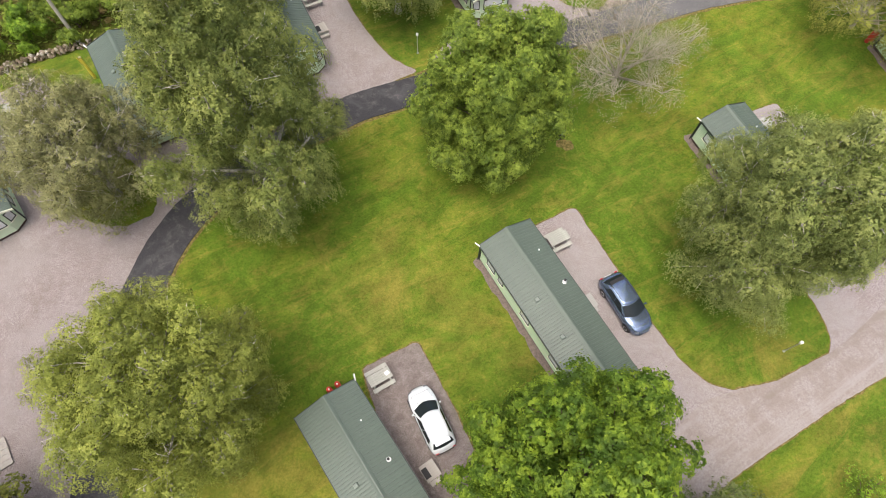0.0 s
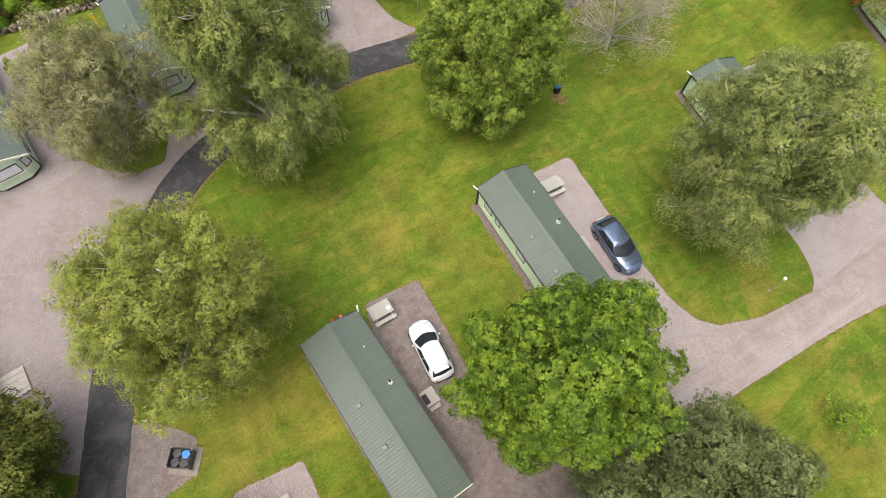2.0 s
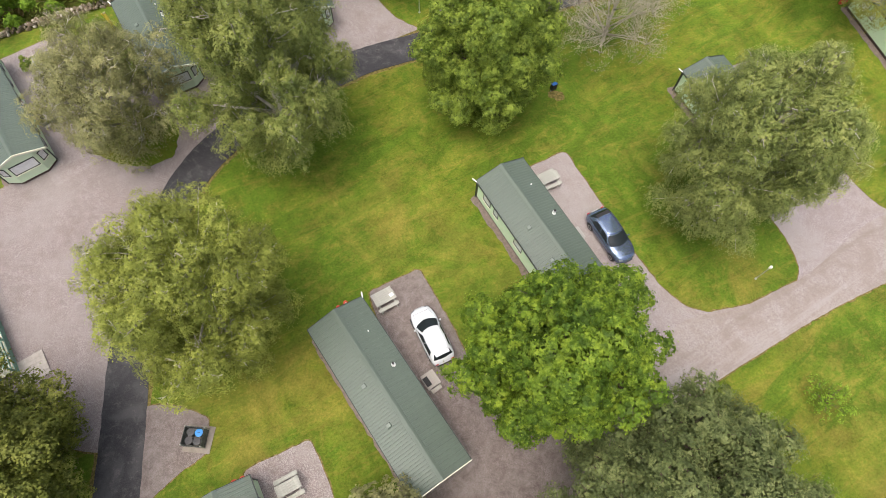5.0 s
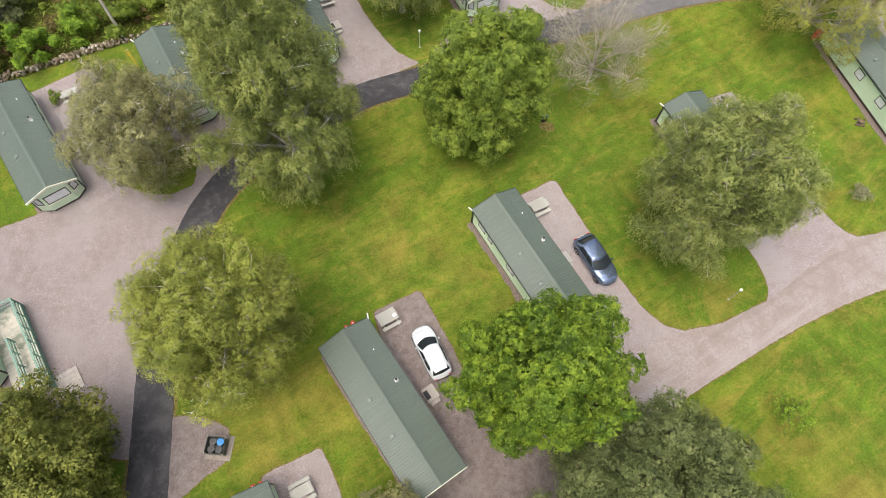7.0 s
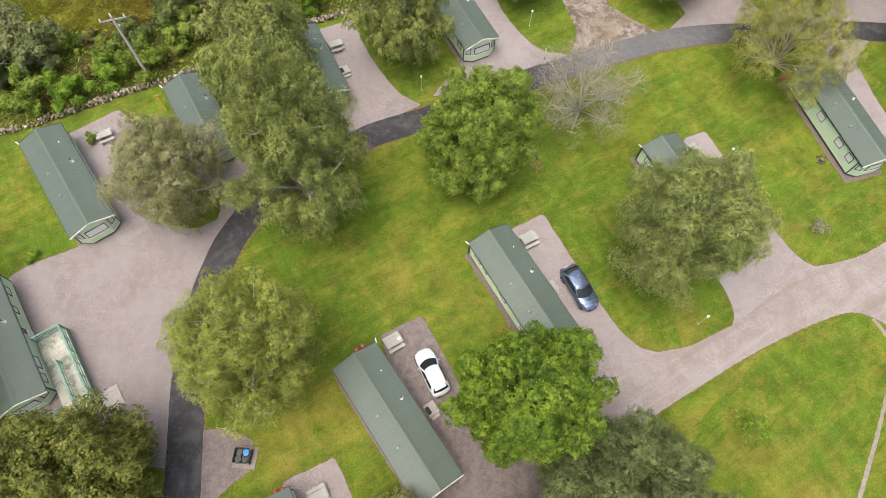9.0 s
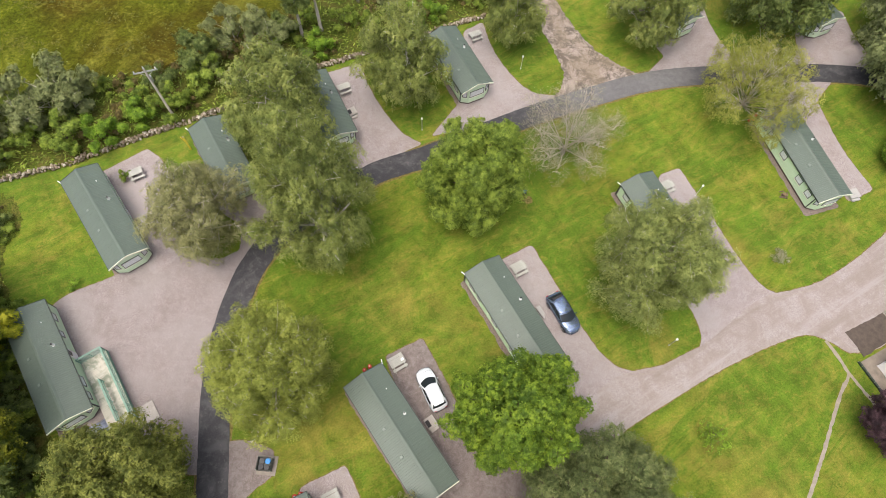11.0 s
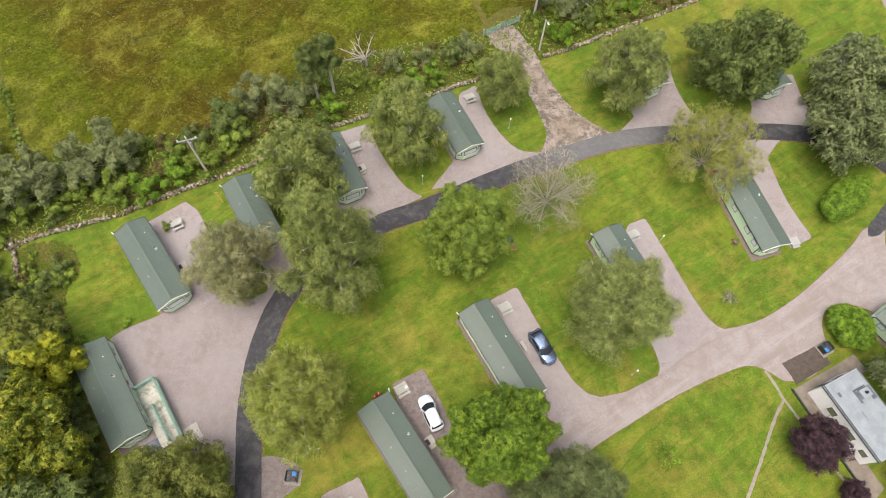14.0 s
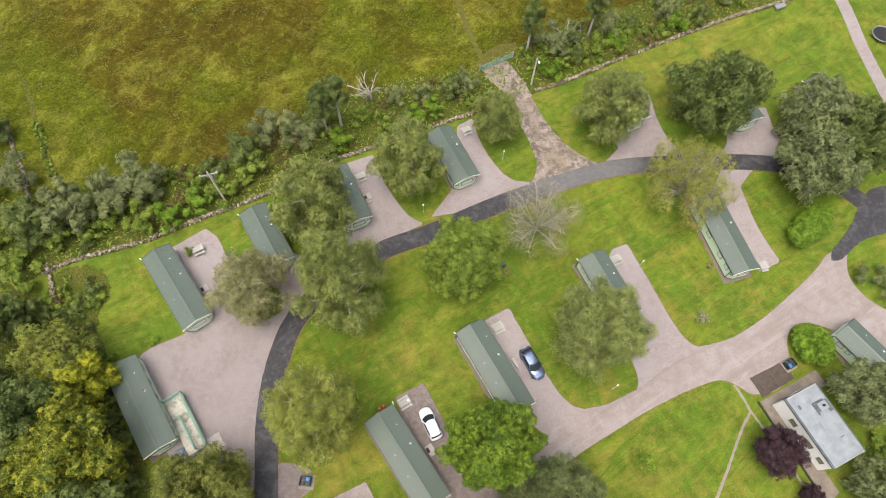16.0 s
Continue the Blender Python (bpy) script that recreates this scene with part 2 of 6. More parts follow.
def mat_stone():
    k = Nodes("field_stone", 0.92, spec=0.2)
    f = k.noise(6.0, 6, 0.7)
    r = k.island()
    c = k.ramp(r, (0.0, (0.115, 0.092, 0.062)), (0.35, (0.24, 0.19, 0.14)), (0.75, (0.37, 0.31, 0.25)), (1.0, (0.56, 0.52, 0.46)))
    c = k.mix(k.ramp(f, (0.48, 0.0), (0.62, 0.7)), c, (0.085, 0.095, 0.035))
    k.color(c).bump(f, 0.6, 0.03)
    return k.m


def mat_decking():
    k = Nodes("algae_grey_decking", 0.85, spec=0.2)
    big = k.noise(0.8, 6, 0.75, distort=0.6)
    fine = k.noise(9.0, 5, 0.8, k.stretch(0.3, 1, 1, 36.5))
    c = k.mix(fine, (0.40, 0.39, 0.33), (0.60, 0.58, 0.50))
    c = k.mix(k.ramp(k.random(), (0.0, 0.0), (1.0, 0.4)), c, (0.27, 0.28, 0.22))
    c = k.mix(k.ramp(big, (0.47, 0.0), (0.60, 0.8)), c, (0.16, 0.20, 0.14))
    k.color(c).bump(fine, 0.4, 0.01)
    return k.m


LAWN, FIELD, UNDER = mat_lawn(), mat_field(), mat_undergrowth()
# leaf litter plus painted tree shade, darker than the open pads
DIM_OLD_GRAVEL = mat_gravel("old_gravel_litter_and_shade", 0.72)
YARD_GRAVEL = mat_gravel("yard_gravel", 0.2)
GRAVEL, TRACK, MUD, TARMAC, SOIL = mat_gravel(), mat_track(), mat_gate_track(), mat_tarmac(), mat_soil()
ROOF, CLAD, GLASS, STONE = mat_roof(), mat_cladding(), mat_glass(), mat_stone()
TRIM = mat_plain("cream_trim", (0.72, 0.76, 0.62), 0.5)
WHITE = mat_plain("white_plastic", (0.78, 0.79, 0.78), 0.4, vary=0.06)
DARK = mat_plain("dark_green_trim", (0.028, 0.040, 0.034), 0.45)
BLACK = mat_plain("black_rubber", (0.018, 0.018, 0.019), 0.7)
BLIND = mat_plain("pale_window_blind", (0.70, 0.74, 0.76), 0.25, vary=0.2, spec=0.7)
TIMBER = mat_plain("weathered_timber", (0.375, 0.385, 0.345), 0.85, vary=0.35, scale=3.0, bump=0.4)
PALE_TIMBER = mat_plain("pale_timber", (0.38, 0.36, 0.325), 0.85, vary=0.25, bump=0.3)
STEEL = mat_plain("galvanised_steel", (0.45, 0.46, 0.46), 0.4, 0.7)
RED = mat_plain("red_paint", (0.58, 0.055, 0.035), 0.6)
BLUE = mat_plain("blue_plastic", (0.03, 0.22, 0.56), 0.5)
DECK_GREEN = mat_plain("green_painted_rail", (0.20, 0.36, 0.285), 0.6, vary=0.35)
DECK_BOARD = mat_decking()
CONCRETE = mat_plain("stained_concrete", (0.26, 0.235, 0.20), 0.9, vary=0.35, scale=1.2, bump=0.4)
BROWN_PAD = mat_plain("dark_brown_bark_pad", (0.085, 0.068, 0.054), 0.95, vary=0.4, scale=2.0, bump=0.6)
FLAT_ROOF = mat_plain("grey_felt_roof", (0.255, 0.290, 0.305), 0.75, vary=0.35, scale=0.9)
RENDER_WALL = mat_plain("white_render", (0.92, 0.92, 0.91), 0.8, vary=0.08)
CAR_WHITE = mat_plain("white_car_paint", (0.60, 0.65, 0.675), 0.2, vary=0.02, spec=0.6)
CAR_GREY = mat_plain("blue_grey_metallic_paint", (0.185, 0.245, 0.350), 0.18, 0.75, vary=0.05, spec=0.6)
CAR_GLASS = mat_plain("car_glass", (0.018, 0.024, 0.026), 0.06, vary=0.1, spec=0.35)
LAMP_RED = mat_plain("red_lamp_lens", (0.45, 0.02, 0.03), 0.2)
LAMP_CLEAR = mat_plain("clear_lamp_lens", (0.16, 0.18, 0.20), 0.1)
BIRCH_BARK = mat_bark("birch_bark", (0.26, 0.235, 0.21), (0.74, 0.70, 0.64))
BROWN_BARK = mat_bark("brown_bark", (0.06, 0.045, 0.03), (0.17, 0.13, 0.10))
PALE_BARK = mat_bark("pale_lichen_bark", (0.36, 0.33, 0.29), (0.66, 0.62, 0.56))
BARE_BARK = mat_bark("grey_brown_bark", (0.30, 0.265, 0.215), (0.56, 0.51, 0.44))
LEAF_OAK = mat_leaf("oak_leaf", (0.092, 0.152, 0.019), (0.190, 0.280, 0.036), (0.340, 0.425, 0.064))
LEAF_LIME = mat_leaf("bright_oak_leaf", (0.046, 0.102, 0.008), (0.118, 0.212, 0.017), (0.300, 0.405, 0.036))
LEAF_BIRCH = mat_leaf("birch_leaf", (0.112, 0.156, 0.036), (0.216, 0.270, 0.064), (0.385, 0.412, 0.118), vary=0.5)
LEAF_WIDE = mat_leaf("wide_birch_leaf", (0.120, 0.166, 0.044), (0.240, 0.298, 0.080), (0.405, 0.432, 0.138), vary=0.5)
LEAF_GREY = mat_leaf("dusty_birch_leaf", (0.185, 0.195, 0.086), (0.285, 0.295, 0.125), (0.415, 0.405, 0.180))
LEAF_WILLOW = mat_leaf("yellow_birch_leaf", (0.138, 0.172, 0.030), (0.258, 0.305, 0.055), (0.430, 0.462, 0.098), vary=0.5)
LEAF_OLIVE = mat_leaf("olive_leaf", (0.090, 0.116, 0.020), (0.165, 0.198, 0.036), (0.310, 0.330, 0.070))
LEAF_ASH = mat_leaf("yellow_ash_leaf", (0.170, 0.196, 0.036), (0.275, 0.302, 0.056), (0.42, 0.42, 0.095))
LEAF_DARK = mat_leaf("dark_leaf", (0.068, 0.106, 0.026), (0.132, 0.184, 0.044), (0.250, 0.300, 0.080))
LEAF_ALDER = mat_leaf("alder_leaf", (0.086, 0.118, 0.040), (0.152, 0.196, 0.066), (0.262, 0.300, 0.112), vary=0.6)
LEAF_SLATE = mat_leaf("slate_green_leaf", (0.125, 0.160, 0.064), (0.205, 0.250, 0.098), (0.325, 0.365, 0.150))
LEAF_BLUE = mat_leaf("grey_willow_leaf", (0.135, 0.170, 0.062), (0.205, 0.245, 0.092), (0.285, 0.315, 0.125))
LEAF_GOLD = mat_leaf("turning_leaf", (0.054, 0.096, 0.010), (0.158, 0.208, 0.020), (0.480, 0.465, 0.042))
LEAF_YELLOW = mat_leaf("yellow_green_leaf", (0.135, 0.190, 0.012), (0.300, 0.345, 0.022), (0.560, 0.540, 0.040))
LEAF_PURPLE = mat_leaf("copper_leaf", (0.026, 0.015, 0.019), (0.058, 0.030, 0.038), (0.105, 0.060, 0.068), 0.12)
LEAF_BRACKEN = mat_leaf("bracken_leaf", (0.10, 0.085, 0.025), (0.18, 0.15, 0.045), (0.26, 0.20, 0.075))
LEAF_BRIGHT = mat_leaf("laurel_leaf", (0.080, 0.160, 0.012), (0.155, 0.280, 0.021), (0.29, 0.44, 0.038))
LEAF_PALE = mat_leaf("sparse_pale_leaf", (0.21, 0.20, 0.125), (0.30, 0.295, 0.18), (0.40, 0.39, 0.26))


# ---- mesh helpers ----
class Geo:
    """Gathers vertices and faces for one mesh."""

    def __init__(self):
        self.v, self.f = [], []

    def add(self, verts, faces, m=None):
        n = len(self.v)
        self.v += [tuple(m @ Vector(p)) if m is not None else tuple(p) for p in verts]
        self.f += [tuple(n + i for i in f) for f in faces]
        return self

    def box(self, x0, x1, y0, y1, z0, z1, m=None, bevel=0.0):
        if bevel:
            b = bevel
            vs = []
            for x, sx in ((x0, 1), (x1, -1)):
                for y, sy in ((y0, 1), (y1, -1)):
                    for z, sz in ((z0, 1), (z1, -1)):
                        vs += [(x + sx * b, y + sy * b, z), (x + sx * b, y, z + sz * b), (x, y + sy * b, z + sz * b)]
            bm = bmesh.new()
            for p in vs:
                bm.verts.new(p)
            bmesh.ops.convex_hull(bm, input=bm.verts)
            bm.verts.index_update()
            self.add([p.co.copy() for p in bm.verts], [tuple(q.index for q in f.verts) for f in bm.faces], m)
            bm.free()
            return self
        vs = [(x, y, z) for x in (x0, x1) for y in (y0, y1) for z in (z0, z1)]
        return self.add(vs, [(0, 1, 3, 2), (4, 6, 7, 5), (0, 4, 5, 1), (2, 3, 7, 6), (0, 2, 6, 4), (1, 5, 7, 3)], m)

    def prism(self, outline, z0, z1, m=None):
        n = len(outline)
        vs = [(x, y, z0) for x, y in outline] + [(x, y, z1) for x, y in outline]
        fs = [tuple(range(n))[::-1], tuple(range(n, 2 * n))] + [(i, (i + 1) % n, n + (i + 1) % n, n + i) for i in range(n)]
        return self.add(vs, fs, m)

    def tube(self, path, radii, sides=6, m=None):
        path = [Vector(p) for p in path]
        vs, fs = [], []
        for i, p in enumerate(path):
            d = (path[min(i + 1, len(path) - 1)] - path[max(i - 1, 0)]).normalized()
            a = d.cross((0, 0, 1)) if abs(d.z) < 0.95 else d.cross((1, 0, 0))
            a.normalize()
            b = d.cross(a)
            for k in range(sides):
                w = 2 * math.pi * k / sides
                vs.append(p + (math.cos(w) * a + math.sin(w) * b) * float(radii[i]))
        for i in range(len(path) - 1):
            for k in range(sides):
                fs.append((i * sides + k, i * sides + (k + 1) % sides, (i + 1) * sides + (k + 1) % sides, (i + 1) * sides + k))
        fs += [tuple(range(sides))[::-1], tuple((len(path) - 1) * sides + k for k in range(sides))]
        return self.add(vs, fs, m)

    def loft(self, rings, close=True, caps=True, m=None):
        n = len(rings[0])
        vs = [p for r in rings for p in r]
        fs = []
        for i in range(len(rings) - 1):
            for k in range(n if close else n - 1):
                fs.append((i * n + k, i * n + (k + 1) % n, (i + 1) * n + (k + 1) % n, (i + 1) * n + k))
        if caps:
            fs += [tuple(range(n))[::-1], tuple((len(rings) - 1) * n + k for k in range(n))]
        return self.add(vs, fs, m)

    def mesh(self, name, material, smooth=False):
        me = bpy.data.meshes.new(name)
        me.from_pydata(self.v, [], self.f)
        me.materials.append(material)
        bm = bmesh.new()
        bm.from_mesh(me)
        bmesh.ops.recalc_face_normals(bm, faces=bm.faces)
        bm.to_mesh(me)
        bm.free()
        if smooth:
            me.polygons.foreach_set("use_smooth", [True] * len(me.polygons))
        return me


def part(name, geo, material, parent=None, label="", smooth=False, at=None):
    me = geo if isinstance(geo, bpy.types.Mesh) else geo.mesh(name, material, smooth)
    ob = new(name, me)
    ob.parent = parent
    if at is not None:
        ob.matrix_basis = at
    if label:
        ob["label"] = label
    return ob


def thing(name, m, label, category, group="", kind=""):
    ob = new(name)
    ob.empty_display_size = 0.3
    ob.matrix_basis = m
    return tagged(ob, label, category, group, kind)


# ---- ground and ways ----
CUT = 0.22  # how far a corner is rounded off, in metres


def chaikin(points, rounds=2, closed=True):
    pts = [Vector(p) for p in points]
    for _ in range(rounds):
        out = [] if closed else [pts[0]]
        for i in range(len(pts) if closed else len(pts) - 1):
            a, b = pts[i], pts[(i + 1) % len(pts)]
            k = min(0.25, CUT / max((b - a).length, 0.01))
            out += [a.lerp(b, k), b.lerp(a, k)]
        if not closed:
            out.append(pts[-1])
        pts = out
    return pts


def curve(points, closed=True):
    """Gentle bends become curves through their points; corners of more than 45 degrees stay corners."""
    pts = [Vector(p) for p in points]
    n = len(pts)

    def ahead(i):
        return (pts[(i + 1) % n] - pts[i % n]).normalized()

    out = []
    for i in range(n if closed else n - 1):
        a, b = pts[i], pts[(i + 1) % n]
        size, d = (b - a).length, ahead(i)
        t0 = t1 = d
        if (closed or i > 0) and ahead(i - 1).dot(d) > 0.7:
            t0 = (ahead(i - 1) + d).normalized()
        if (closed or i < n - 2) and ahead(i + 1).dot(d) > 0.7:
            t1 = (ahead(i + 1) + d).normalized()
        steps = max(1, int(size / 0.8))
        for k in range(steps):
            u = k / steps
            out.append(a * (2 * u**3 - 3 * u**2 + 1) + t0 * size * (u**3 - 2 * u**2 + u) + b * (3 * u**2 - 2 * u**3) + t1 * size * (u**3 - u**2))
    if not closed:
        out.append(pts[-1])
    return out


def resample(pts, step, closed=True):
    out = []
    for i in range(len(pts) if closed else len(pts) - 1):
        a, b = pts[i], pts[(i + 1) % len(pts)]
        n = max(1, int((b - a).length / step))
        out += [a.lerp(b, k / n) for k in range(n)]
    if not closed:
        out.append(pts[-1])
    return out


def outline(points, rounds=2, grow=0.0, rough=0.07):
    pts = resample(chaikin(curve(points), rounds), 0.3) if rounds else resample([Vector(p) for p in points], 0.3)
    area = sum(a.x * b.y - a.y * b.x for a, b in zip(pts, pts[1:] + pts[:1]))
    s = 1 if area > 0 else -1
    out = []
    for i, p in enumerate(pts):
        d = (pts[(i + 1) % len(pts)] - pts[i - 1]).normalized()
        n = Vector((d.y, -d.x)) * s
        j = noise.noise(Vector((p.x * 1.7, p.y * 1.7, 3.1))) + 0.6 * noise.noise(Vector((p.x * 5, p.y * 5, 7.7)))
        out.append(p + n * (grow + rough * j))
    return out


def sheet(name, pts, z, material, label, category, depth=0.12):
    bm = bmesh.new()
    vs = [bm.verts.new((p.x, p.y, z)) for p in pts]
    es = [bm.edges.new((vs[i], vs[(i + 1) % len(vs)])) for i in range(len(vs))]
    bmesh.ops.triangle_fill(bm, edges=es, use_beauty=True)
    for f in bm.faces:
        if f.normal.z < 0:
            f.normal_flip()
    low = [bm.verts.new((p.x, p.y, z - depth)) for p in pts]
    for i in range(len(vs)):
        k = (i + 1) % len(vs)
        bm.faces.new((vs[i], vs[k], low[k], low[i]))
    me = bpy.data.meshes.new(name)
    bm.to_mesh(me)
    bm.free()
    me.materials.append(material)
    return tagged(new(name, me), label, category, kind="structure")


def way(points, width, closed=False):
    """The outline of a road of a width along a centre line."""
    pts = resample(curve(points, False), 0.5, False)
    left, right = [], []
    for i, p in enumerate(pts):
        d = (pts[min(i + 1, len(pts) - 1)] - pts[max(i - 1, 0)]).normalized()
        n = Vector((-d.y, d.x)) * width / 2
        left.append(p + n)
        right.append(p - n)
    return left + right[::-1]


def grass_field():
    g = Geo()
    n, half = 60, 70.0
    xs = [-1500, -600, -250] + [-90 + 180 * i / n for i in range(n + 1)] + [250, 600, 1500]
    ys = [-1500, -600, -200] + [-30 + 140 * i / n for i in range(n + 1)] + [250, 600, 1500]
    vs = [(x, y, 0.0) for y in ys for x in xs]
    w = len(xs)
    g.add(vs, [(j * w + i, j * w + i + 1, (j + 1) * w + i + 1, (j + 1) * w + i) for j in range(len(ys) - 1) for i in range(w - 1)])
    return tagged(part("ground", g, LAWN), "mown green lawn with yellow dry patches", "lawn", kind="structure")


grass_field()
PADS = [
    ("gravel_pad_cars", [(6.0, 19.1), (9.4, 21.1), (11.5, 17.3), (14.7, 11.5), (16.2, 9.5), (17.3, 8.6), (18.8, 8.3), (20.6, 8.4), (17.0, 3.6), (12.3, 6.0), (7.0, 12.0)], GRAVEL),
    ("gravel_pad_shade", [(-4.8, 8.7), (-1.4, 10.6), (1.0, 6.7), (2.9, 3.4), (6.5, 1.4), (13.8, 3.1), (17.5, 3.4), (9.6, -5.0), (8.5, -12), (0.8, -12.0), (0.0, -3.8)], DIM_OLD_GRAVEL),
    ("gravel_pad_corner", [(-11.3, -3.2), (-7.5, -1.2), (-6.0, -3.8), (-4.0, -8), (-2.5, -12.3), (-9.0, -12.5)], GRAVEL),
    ("gravel_pad_bins", [(-18.4, 0.3), (-16.4, 0.5), (-14.0, -0.2), (-13.7, -2.3), (-15.5, -3.9), (-16.9, -5.5), (-17.6, -6.0), (-18.3, -3.0)], DIM_OLD_GRAVEL),
    ("gravel_pad_birch", [(23.8, 30.4), (26.1, 31.4), (28.7, 25.7), (32.0, 18.7), (33.1, 17.4), (35.8, 16.2), (30.8, 11.6), (24.9, 9.8), (25.8, 12.1), (25.2, 14.6), (24.1, 16.8), (21.5, 22.9)], GRAVEL),
    ("gravel_yard", [(-32.7, 15.5), (-37.6, 12.3), (-37.9, 11.0), (-31.3, 1.0), (-28.7, -1.6), (-20.0, -2.6), (-20.4, 2.8), (-20.9, 8.2), (-20.7, 12.4), (-19.6, 17.3), (-18.2, 20.5), (-17.6, 23.4), (-16.0, 26.2), (-21.9, 28.2), (-26.1, 25.5), (-28.7, 18.2)], YARD_GRAVEL),
    ("gravel_pad_green_table", [(-37.8, 27.0), (-33.0, 30.8), (-31.0, 29.3), (-29.4, 26.6), (-26.3, 18.2), (-28.7, 15.8), (-30.7, 18.4)], GRAVEL),
    ("gravel_pad_wall", [(-15.4, 42.2), (-10.8, 44.3), (-9.0, 40.1), (-6.0, 35.6), (-4.6, 34.1), (-2.6, 33.1), (-6.5, 30.8), (-11.8, 28.4), (-14.3, 28.3), (-13.9, 31.8)], GRAVEL),
    ("gravel_pad_lane", [(1.6, 50.2), (3.9, 51.8), (5.4, 47.1), (8.2, 42.6), (9.9, 41.1), (13.2, 40.7), (9.4, 38.1), (5.4, 36.0), (-1.7, 34.2), (0.4, 37.6), (1.2, 39.0)], GRAVEL),
    ("gravel_pad_north", [(26.6, 57.6), (30.8, 59.6), (31.8, 58.4), (32.9, 52.9), (34.8, 48.5), (36.9, 47.3), (29.1, 45.0), (23.8, 44.6), (26.3, 47.6), (25.4, 49.4)], GRAVEL),
    ("gravel_pad_east", [(44.2, 55.4), (50.4, 56.6), (50.9, 52.3), (51.7, 49.7), (52.5, 47.0), (41.1, 46.4), (43.2, 49.8), (43.3, 51.4)], GRAVEL),
    ("gravel_pad_slope", [(39.6, 40.1), (41.5, 44.7), (46.6, 45.2), (43.8, 41.7), (45.1, 35.2), (47.3, 29.7), (44.2, 28.0), (42.7, 31.6)], GRAVEL),
]
TRACK_LINE = [(54.5, 31.4), (52.7, 29.4), (47.9, 25.0), (42.5, 20.7), (38.3, 18.2), (35.2, 17.2), (33.0, 16.6), (25.5, 11.0), (24.2, 10.4), (21.6, 9.0), (19.5, 8.5), (16.2, 7.1), (13.4, 3.7), (9.2, -3.4), (11.8, -3.3), (14.9, 0.6), (16.7, 2.2), (23.2, 6.4), (27.6, 9.0), (33.7, 11.9), (36.3, 12.7), (38.0, 12.3), (40.0, 11.0), (43.4, 11.8), (46.1, 14.8), (45.9, 15.6), (45.9, 18.2), (46.7, 19.9), (48.9, 20.9), (52.0, 20.2), (64.8, 14.2), (66.3, 19.7), (59.8, 23.6), (57.6, 25.5), (56.5, 27.9), (56.6, 29.6), (57.2, 31.6)]
for i, (name, pts, material) in enumerate(PADS):
    sheet("soil_edge", outline(pts, 2, 0.09, 0.13), 0.006 + 0.0004 * i, SOIL, "thin brown bare soil edge round the gravel", "soil edge")
    sheet(name, outline(pts, 2, 0.0, 0.06), 0.024 + 0.0015 * i, material, "brownish leaf strewn old gravel toned dark for tree shade" if material == DIM_OLD_GRAVEL else "pinkish grey granite gravel parking pad", "gravel pad")
sheet("soil_edge", outline(TRACK_LINE, 2, 0.1, 0.14), 0.0115, SOIL, "thin brown bare soil edge along the track", "soil edge")
sheet("track", outline(TRACK_LINE, 2, 0.0, 0.05), 0.05, TRACK, "worn pinkish gravel track with wheel marks", "track")
GATE_TRACK = [(5.3, 61.6), (9.3, 63.8), (12.3, 59.0), (14.0, 54.6), (16.9, 49.3), (19.8, 46.4), (23.2, 44.4), (12.0, 39.9), (13.7, 43.0), (13.3, 46.0), (11.7, 50.1), (9.3, 56.5), (6.2, 59.8)]
sheet("gate_track", outline(GATE_TRACK, 2, 0.0, 0.25), 0.055, MUD, "muddy stony track up to the field gate", "track")
LANE = [(-16.9, -14.0), (-17.9, -9.0), (-18.7, -4.2), (-19.3, -0.5), (-19.9, 3.0), (-20.25, 6.5), (-20.25, 10.5), (-19.85, 13.7), (-19.1, 16.9), (-17.6, 19.9), (-15.0, 23.0), (-11.6, 26.2), (-9.2, 27.8), (-7.2, 29.15), (-4.7, 30.3), (-2.3, 31.3), (5.9, 35.7), (12.0, 38.7), (18.1, 41.3), (21.8, 42.8), (25.4, 43.9), (29.1, 44.6), (36.8, 45.4), (44.5, 46.0), (51.0, 45.8), (56.2, 44.6), (61.7, 39.8), (68.0, 34.0)]
sheet("soil_edge", outline(way(LANE, 3.05), 0, 0.1, 0.12), 0.0125, SOIL, "thin brown bare soil edge along the lane", "soil edge")
sheet("lane", outline(way(LANE, 2.75), 0, 0.0, 0.05), 0.062, TARMAC, "dark patched tarmac lane", "lane")
SPUR = [(70.0, 44.5), (66.5, 43.2), (62.8, 41.9), (60.6, 38.9), (58.8, 36.1), (56.8, 33.6), (54.9, 31.5), (54.5, 30.2), (55.8, 30.3), (57.6, 31.8), (59.9, 33.6), (63.6, 35.0), (70.0, 36.4)]
sheet("lane", outline(SPUR, 2, 0.0, 0.14), 0.058, TARMAC, "dark tarmac fading into the gravel track", "lane")
sheet("path", outline(way([(66.5, 90.0), (68.5, 80.0), (69.3, 70.0), (71.0, 58.0)], 2.3), 0, 0, 0.1), 0.03, GRAVEL, "straight pale gravel path across the grass", "path")
PALE_PATH = mat_plain("trodden_pale_path", (0.27, 0.238, 0.19), 0.95, vary=0.3, scale=2.0, bump=0.4)
sheet("footpath", outline(way([(38.0, 12.2), (38.9, 10.4), (39.5, 9.0), (37.9, 6.5), (35.7, 2.3), (33.4, -1.8), (30.0, -8.0)], 0.32), 0, 0, 0.1), 0.021, PALE_PATH, "narrow trodden pale footpath through the grass", "footpath")
sheet("footpath", outline(way([(39.4, 9.1), (41.3, 6.0), (44.2, 0.7), (46.0, -3.0)], 0.3), 0, 0, 0.08), 0.0235, PALE_PATH, "thin trodden path beside the garden edging", "footpath")
